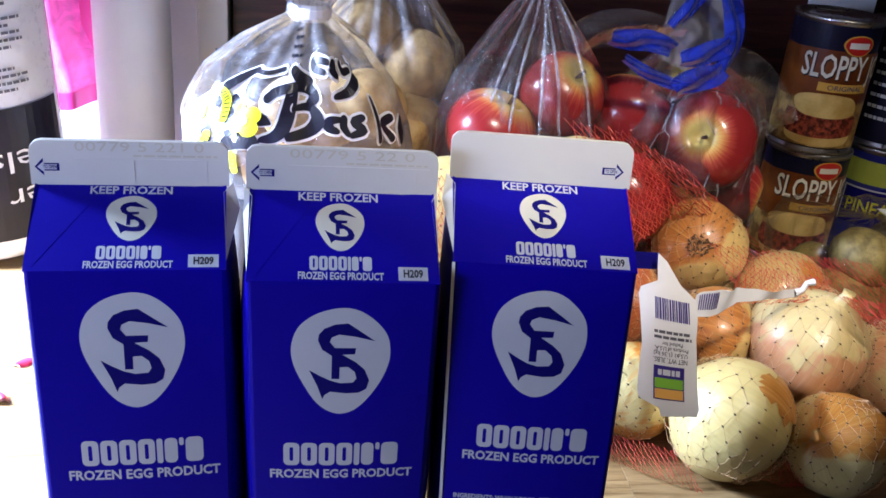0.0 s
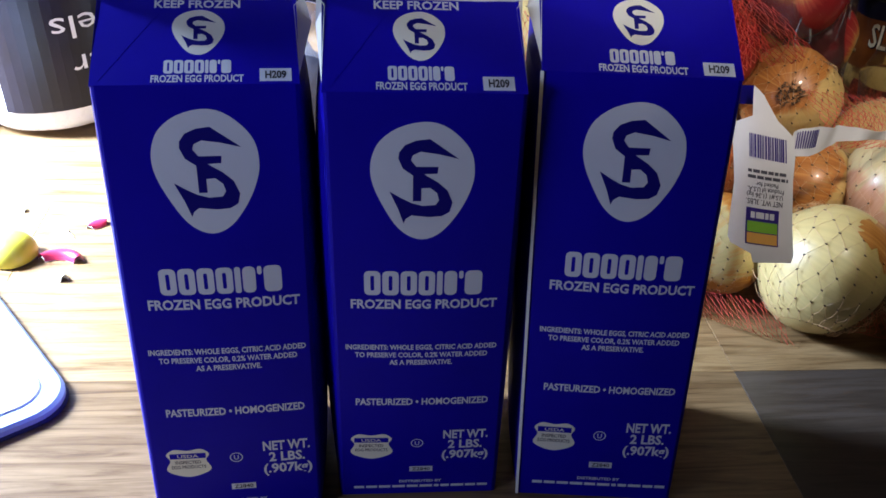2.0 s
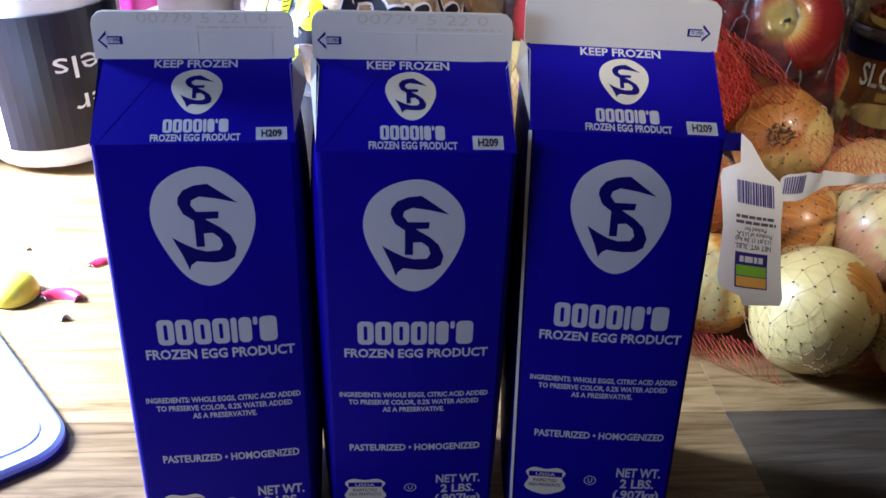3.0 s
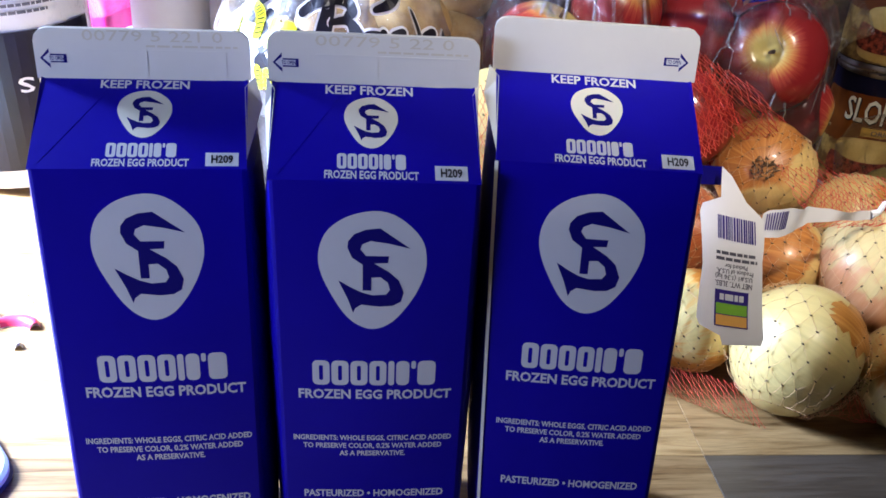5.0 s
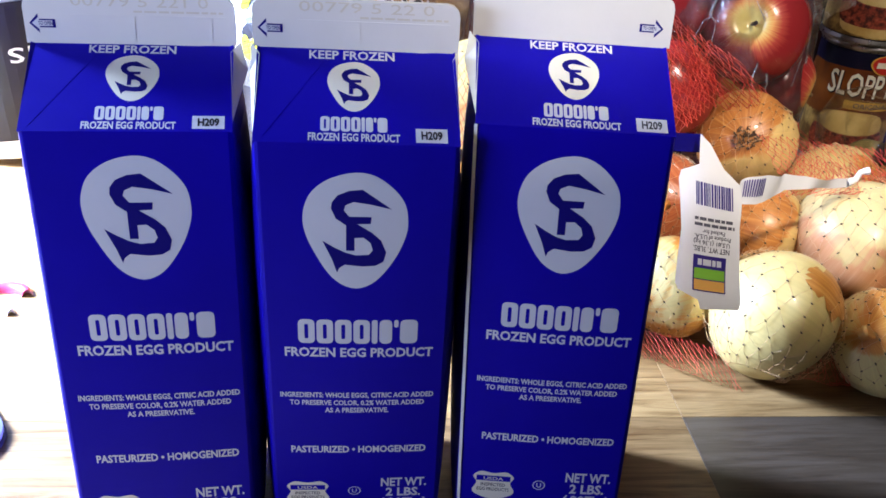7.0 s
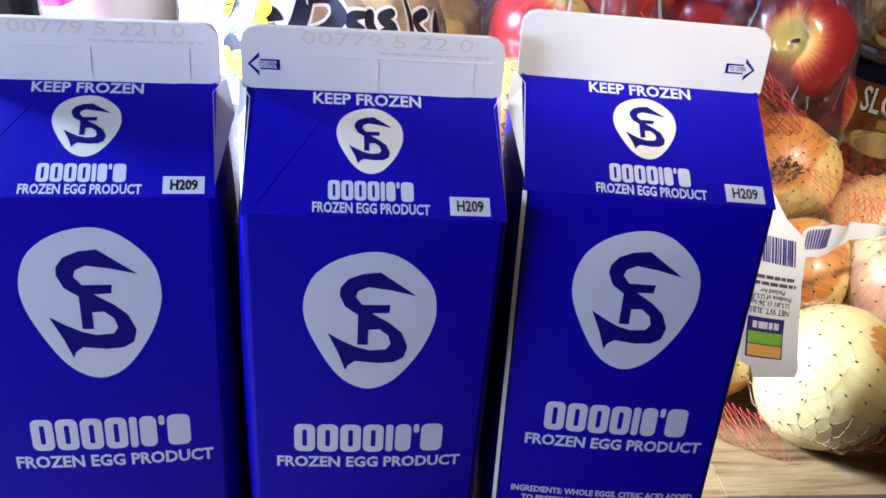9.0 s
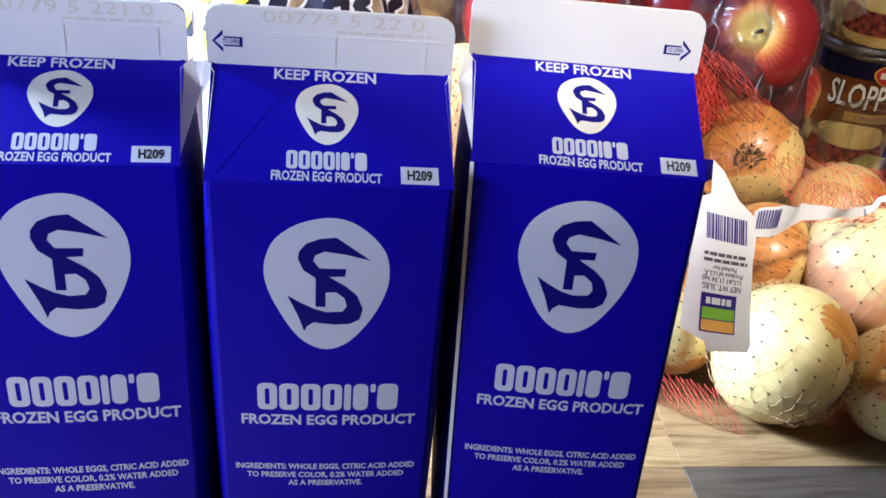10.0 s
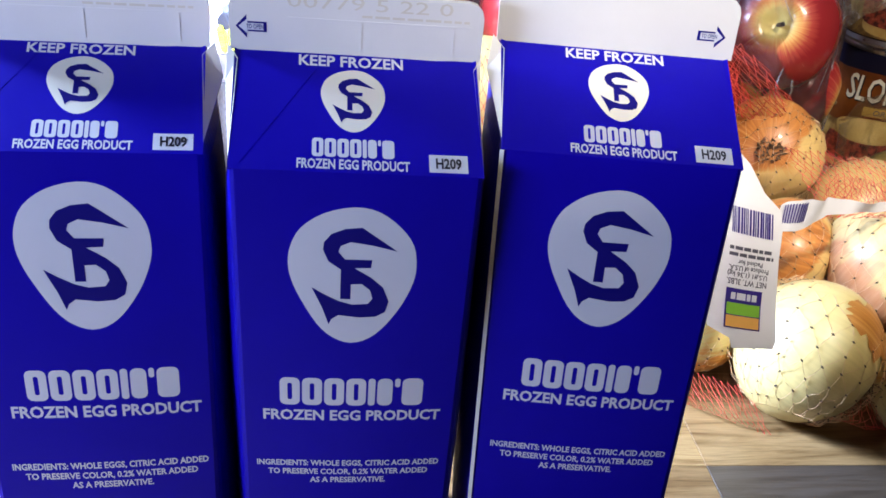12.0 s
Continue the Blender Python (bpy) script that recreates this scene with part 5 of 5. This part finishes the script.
def sauce_can(x, y, z, turn, label, h=0.111):
    top, w = can("food_can", label, x, y, z, turn, 0.0375, h)
    C = math.pi * 0.0375
    lab = decal("label", ring(-C, C, 0.0055, h - 0.0055, 72), w, CAN_NAVY, top, "dark navy paper label", 0.0002)
    decal("label_band", flat([smooth_loop([(-0.060, 0.050), (-0.058, 0.086), (-0.030, 0.090), (0.0, 0.091), (0.030, 0.090), (0.058, 0.086), (0.060, 0.050), (0.0, 0.047)], 6)], 0.006), w, CAN_BROWN, lab, "", 0.0004)
    decal("picture_wedge", ring(-0.055, 0.055, 0.0065, 0.047), w, WEDGE_INK, lab, "", 0.0004)
    bun = smooth_loop([(-0.024, 0.046), (-0.016, 0.052), (0.004, 0.054), (0.024, 0.052), (0.032, 0.045), (0.030, 0.036), (0.010, 0.033), (-0.016, 0.035)], 4)
    meat = smooth_loop([(-0.028, 0.037), (-0.012, 0.034), (0.010, 0.033), (0.034, 0.036), (0.036, 0.020), (0.020, 0.016), (-0.010, 0.015), (-0.028, 0.019)], 4)
    low = smooth_loop([(-0.026, 0.019), (-0.008, 0.0155), (0.020, 0.016), (0.034, 0.019), (0.030, 0.010), (0.004, 0.0075), (-0.022, 0.010)], 4)
    decal("bun_picture", flat([low], 0.006), w, BUN_INK, lab, "", 0.0006)
    decal("meat_picture", flat([meat], 0.006), w, MEAT_INK, lab, "", 0.0008)
    decal("bun_picture", flat([bun], 0.006), w, BUN_INK, lab, "", 0.0010)
    decal("word_shadow", glyphs("SLOPPY JOE", 0.086, 0.0195, -0.0235, 0.0668, 0.03), w, BLACK_INK, lab, "", 0.0006)
    bm = glyphs("SLOPPY JOE", 0.086, 0.0195, -0.024, 0.0677, 0.016)
    decal("lettering", bm, w, INK_CREAM, lab, "", 0.0009)
    decal("plate", flat([rect(-0.007, 0.0560, 0.040, 0.0635)], 0.006), w, GOLD_INK, lab, "", 0.0008)
    decal("plate_words", glyphs("ORIGINAL", 0.032, 0.0042, 0.001, 0.0577), w, TEXT_GREY, lab, "", 0.0011)
    logo = smooth_loop([(0.0105, 0.1020), (0.0195, 0.1040), (0.0285, 0.1020), (0.0320, 0.0965), (0.0270, 0.0905), (0.0195, 0.0885), (0.0120, 0.0905), (0.0070, 0.0965)], 4)
    big = [(0.0195 + (a - 0.0195) * 1.13, 0.0963 + (b - 0.0963) * 1.13) for a, b in logo]
    decal("logo_rim", flat([big], 0.006), w, GOLD_INK, lab, "", 0.0008)
    decal("logo_shape", flat([logo], 0.006), w, RED_INK, lab, "red emblem shape", 0.0011)
    decal("logo_bar", flat([rect(0.0105, 0.0940, 0.0285, 0.0990)], 0.006), w, INK_CREAM, lab, "", 0.0014)
    return top


sauce_can(0.474, 0.450, 0.0, -26, "stacked can of sloppy joe sauce with a sandwich on its label")
sauce_can(0.470, 0.449, 0.1112, -26, "can of sloppy joe sauce standing on another can", 0.117)
top, w = can("food_can", "blue fruit can with yellow lettering", 0.560, 0.462, 0.0, -30, 0.042, 0.112)
lab = decal("label", ring(-0.13, 0.13, 0.0055, 0.1065, 72), w, CAN_BLUE, top, "blue paper label", 0.0002)
decal("label_band", ring(-0.10, 0.10, 0.078, 0.100), w, LIME, lab, "", 0.0004)
decal("label_panel", flat([rect(-0.032, 0.038, 0.034, 0.074)], 0.006), w, INK_NAVY, lab, "", 0.0005)
for q in (rect(-0.032, 0.0725, 0.034, 0.074), rect(-0.032, 0.038, -0.0306, 0.074)):
    decal("label_line", flat([q], 0.006), w, INK_GREY, lab, "", 0.0007)
decal("lettering", glyphs("PINEAPPLE", 0.068, 0.0125, -0.026, 0.050), w, YELLOW_INK, lab, "", 0.0009)
top, w = can("food_can", "dark labelled can with small white print", 0.556, 0.462, 0.1122, -20, 0.040, 0.111)
lab = decal("label", ring(-0.125, 0.125, 0.0055, 0.1055, 72), w, CAN_NAVY, top, "dark paper label", 0.0002)
for k in range(7):
    decal("small_print", flat(bars(-0.036, 0.004, 0.026 + 0.010 * k, 0.029 + 0.010 * k, 60 + k), 0.006), w, INK_GREY, lab, "", 0.0006)
card = thing("white_card", "small white card behind the cans", "card")
part("sheet", box(0.490, 0.560, 0.5430, 0.5440, 0.0, 0.248, 0.0004, 1), PAPER, card)

# ---- clear tray of kiwis ----
tray = thing("clear_tray", "clear hinged plastic tray of fruit leaning on the net", "food tray")
TX = Matrix.Translation((0.462, 0.312, 0.0))


def tray_wall(u, v):
    a = 2 * math.pi * u
    k = (abs(math.cos(a)) ** 6 + abs(math.sin(a)) ** 6) ** (-1 / 6)
    s = 0.86 + 0.14 * v
    flute = 1 + 0.02 * math.sin(26 * a)
    return TX @ Vector((0.070 * k * s * flute * math.cos(a), 0.052 * k * s * flute * math.sin(a), 0.002 + 0.072 * v))


part("tub", sheet(tray_wall, 120, 10, True), CLAM, tray, "", True)
part("tub_floor", box(0.405, 0.520, 0.270, 0.354, 0.001, 0.0016), CLAM, tray)


def lid(u, v):
    a = 2 * math.pi * u
    k = (abs(math.cos(a)) ** 6 + abs(math.sin(a)) ** 6) ** (-1 / 6)
    r = 1.05 if v < 0.15 else 1.0 - 0.2 * (v - 0.15)
    r *= 1 if v < 0.7 else max(0.02, 1 - (v - 0.7) / 0.3 * 0.98)
    z = 0.074 + 0.022 * min(1, max(0, (v - 0.15) / 0.5)) + 0.0015 * math.sin(16 * a)
    return TX @ Vector((0.070 * k * r * math.cos(a), 0.052 * k * r * math.sin(a), z))


part("lid", sheet(lid, 96, 14, True), CLAM, tray, "", True)
part("lid_label", box(0.470, 0.510, 0.285, 0.325, 0.0975, 0.0980), INK_GREY, tray, "pale sticker")
for p in ((0.440, 0.292, 0.034, 0.030, 0.026, 0.026, 10), (0.492, 0.292, 0.032, 0.030, 0.026, 0.026, 60), (0.440, 0.335, 0.034, 0.030, 0.026, 0.026, 100), (0.492, 0.338, 0.034, 0.030, 0.026, 0.026, 30), (0.452, 0.300, 0.066, 0.029, 0.025, 0.024, 80), (0.494, 0.318, 0.068, 0.029, 0.025, 0.024, 20)):
    potato(*p, mat=KIWI, name="kiwi", label="olive brown kiwi in the clear tray", cat="kiwi", group="kiwis in the clear tray")

# ---- paper towels, roll and pink bag ----
pack = thing("paper_towel_pack", "upside-down wrapped paper towel roll with a smoky label", "paper towels", pose(-0.234, 0.440, 0.0032, 0, -3, 12))
R = 0.062


def on_pack(u, z, lift):
    a = -math.pi / 2 + u / R
    return ((R + lift) * math.cos(a), (R + lift) * math.sin(a), z)


part("wrapped_roll", lathe([(0, 0.002), (R - 0.014, 0.001), (R - 0.005, 0.003), (R - 0.001, 0.009), (R, 0.02), (R, 0.10), (R, 0.20), (R, 0.272), (R - 0.004, 0.279), (R - 0.012, 0.281), (0, 0.279)], 72, lambda a, i: 1 + 0.004 * math.sin(9 * a + i) + 0.003 * math.sin(23 * a)), WRAP, pack, "glossy white plastic wrapping", True)
decal("dark_label", flat([rect(-0.036, 0.020, 0.078, 0.124)], 0.006), on_pack, PACK_LABEL, pack, "smoky dark printed label", 0.0012)
for words, wd, cap, u, z in (("els", 0.034, 0.017, 0.010, 0.074), ("er", 0.026, 0.017, 0.020, 0.044)):
    bm = glyphs(words, wd, cap, 0, 0, 0.0)
    for v in bm.verts:
        v.co = Vector((u + wd - v.co.x, z + cap - v.co.y, 0))
    decal("lettering", bm, on_pack, WHITE_INK, pack, "", 0.0020)
for k in range(16):
    if k in (4, 5, 11):
        continue
    decal("small_print", flat([[(a, b) for a, b in q] for q in bars(0.004, 0.050 - 0.010 * (k % 3 == 0), 0.136 + 0.0052 * k, 0.1382 + 0.0052 * k, 80 + k)], 0.006), on_pack, TEXT_GREY, pack, "", 0.0014)

roll = thing("paper_roll", "tall plain white paper roll standing against the boards", "paper roll", pose(-0.133, 0.530, 0))
part("rolled_paper", lathe([(0.012, 0.001), (0.0315, 0.001), (0.0325, 0.004), (0.0325, 0.40), (0.0315, 0.402), (0.012, 0.402)], 56, lambda a, i: 1 + 0.004 * math.sin(2 * a)), ROLL_PAPER, roll, "", True)
bm = bmesh.new()
rows = [[bm.verts.new((0.0327 * math.cos(a), 0.0327 * math.sin(a), z)) for z in (0.001, 0.402)] + [bm.verts.new((0.0333 * math.cos(a + 0.02), 0.0333 * math.sin(a + 0.02), 0.402))] for a in (-1.0, -0.96)]
bm.faces.new((rows[0][0], rows[0][1], rows[1][1], rows[1][0]))
part("paper_edge", bm, ROLL_PAPER, roll)

pink = thing("pink_bag", "bright pink thin plastic bag hanging behind the towels", "plastic bag")


def pink_f(u, v):
    z = 0.076 + 0.028 * u + 0.30 * v
    right = -0.1455 - 0.022 * min(1, max(0, (z - 0.105) / 0.055)) ** 1.3
    x = -0.238 + (right + 0.238) * u
    return Vector((x, 0.545 + 0.008 * math.sin(9 * u + 2 * v) + 0.003 * math.sin(21 * u), z))


part("front_film", sheet(pink_f, 60, 24), PINK, pink, "", True)
part("hem", sheet(lambda u, v: pink_f(u, 0) + Vector((0, -0.002, 0.016 * (v - 0.4))), 40, 3), printed("pink_hem", (0.52, 0.02, 0.16), 0.35, 0.1), pink, "darker doubled hem", True)
part("side_gusset", sheet(lambda u, v: pink_f(0.80 + 0.2 * u, v) + Vector((0.002, -0.003, 0)), 8, 20), printed("pink_gusset", (0.50, 0.02, 0.15), 0.35, 0.1), pink, "darker folded gusset", True)
part("back_film", sheet(lambda u, v: pink_f(u, v) + Vector((0, 0.016, 0)), 20, 8), PINK, pink, "", True)

dark = thing("dark_bag", "crumpled dark purple plastic bag beside the paper towels", "plastic bag")
bm = bmesh.new()
bmesh.ops.create_icosphere(bm, subdivisions=4, radius=1)
for v in bm.verts:
    k = 1 + 0.12 * noise.noise(v.co * 3) + 0.06 * noise.noise(v.co * 8)
    v.co = Vector((v.co.x * 0.050, v.co.y * 0.060, max(-0.99, v.co.z * 1.1) * 0.070)) * k
    v.co = Vector((-0.352 + v.co.x, 0.440 + v.co.y, max(0.001, 0.066 + v.co.z)))
part("crumpled_film", bm, DARK_BAG, dark, "", True)

# ---- cutting board and scraps ----
board = thing("cutting_board", "white plastic cutting board with a blue rounded rim", "cutting board", pose(-0.1445, 0.063, 0.0, 0, 0, 36))


def slab(x0, x1, y0, y1, z0, z1, r, b):
    bm = bmesh.new()
    loops = [[bm.verts.new((x, y, z)) for x, y in rect(x0 + i, y0 + i, x1 - i, y1 - i, r, 8)] for i, z in ((b, z0), (0, z0 + b), (0, z1 - b), (b, z1))]
    n = len(loops[0])
    for a, c in zip(loops, loops[1:]):
        for k in range(n):
            bm.faces.new((a[k], a[(k + 1) % n], c[(k + 1) % n], c[k]))
    bm.faces.new(loops[-1])
    bm.faces.new(loops[0][::-1])
    return bm


part("rim", slab(-0.30, 0.012, -0.010, 0.20, 0.0008, 0.0065, 0.022, 0.0015), BOARD_BLUE, board, "soft blue rim")
part("surface", slab(-0.292, 0.002, 0.0, 0.192, 0.0050, 0.0075, 0.016, 0.0006), BOARD_WHITE, board)
part("foot", slab(-0.301, 0.013, -0.011, 0.201, 0.0, 0.0022, 0.022, 0.0006), DARK_RUBBER, board, "dark non-slip edge")

RED_SKIN = printed("apple_peel_red", (0.52, 0.03, 0.07), 0.3, 0.3)
FLESH = printed("apple_flesh", (0.78, 0.74, 0.62), 0.5, 0.1)
YELLOW = printed("yellow_skin", (0.66, 0.58, 0.06), 0.3, 0.15)
GREY_SCRAP = printed("grey_scrap", (0.35, 0.34, 0.36), 0.5, 0.3)


def peel(x, y, turn, radius, width, a0, a1, thick, mat, label, name="apple_peel", cat="peel"):
    """A curved slice of peel: a bent strip with rounded cross-section, its ends tapering."""
    top = thing(name, label, cat, pose(x, y, 0, 0, 0, turn), "scraps on the counter")

    def f(u, v, lift=0.0):
        a = radians(a0 + (a1 - a0) * u)
        w = width * (0.35 + 0.65 * math.sin(math.pi * (0.12 + 0.76 * u)))
        s = (v - 0.5) * w
        return Vector(((radius + s) * math.cos(a) - radius, (radius + s) * math.sin(a), 0.0006 + thick * math.sin(math.pi * v) ** 0.7 + lift))
    part("skin", sheet(f, 20, 8), mat, top, "", True)
    part("flesh", sheet(lambda u, v: f(u, v) * 1.0 - Vector((0, 0, 0.45 * f(u, v).z)), 20, 8), FLESH, top, "pale flesh under the skin", True)
    return top


peel(-0.174, 0.206, 84, 0.013, 0.011, -62, 62, 0.0045, RED_SKIN, "curved red strip of apple peel on the bright counter")
peel(-0.163, 0.2445, 130, 0.012, 0.010, -30, 30, 0.003, RED_SKIN, "small red triangle of apple peel")
peel(-0.171, 0.1815, 60, 0.012, 0.008, -30, 30, 0.004, FLESH, "small pale wedge of apple")
peel(-0.217, 0.266, 60, 0.010, 0.005, -30, 30, 0.002, FLESH, "tiny pale scrap of fruit")
scrap = thing("torn_stalk", "thin dark serrated stalk scrap", "scrap", pose(-0.186, 0.238, 0, 0, 0, -33))
bm = flat([[(-0.016, 0.001), (-0.012, 0.003), (-0.006, 0.0025), (-0.003, 0.004), (0.001, 0.002), (0.004, 0.0035), (0.008, 0.001), (0.016, -0.002), (0.012, -0.0022), (0.004, -0.0018), (-0.006, -0.0020), (-0.013, -0.001)]])
ext = bmesh.ops.extrude_face_region(bm, geom=bm.faces[:])
for v in ext["geom"]:
    if isinstance(v, bmesh.types.BMVert):
        v.co.z += 0.0014
part("stalk", bm, GREY_SCRAP, scrap)
lemon = thing("yellow_fruit_end", "cut yellow fruit end lying on the bright counter", "fruit piece", pose(-0.205, 0.205, 0, 0, 0, 10))
part("skin", lathe([(0, 0.016), (0.006, 0.0158), (0.011, 0.013), (0.0145, 0.008), (0.0155, 0.003), (0.0150, 0.0010)], 32, lambda a, i: 1 + 0.03 * math.sin(3 * a)), YELLOW, lemon, "", True)
part("cut_side", lathe([(0.0152, 0.0010), (0.012, 0.0006), (0, 0.0006)], 32), GREY_SCRAP, lemon)
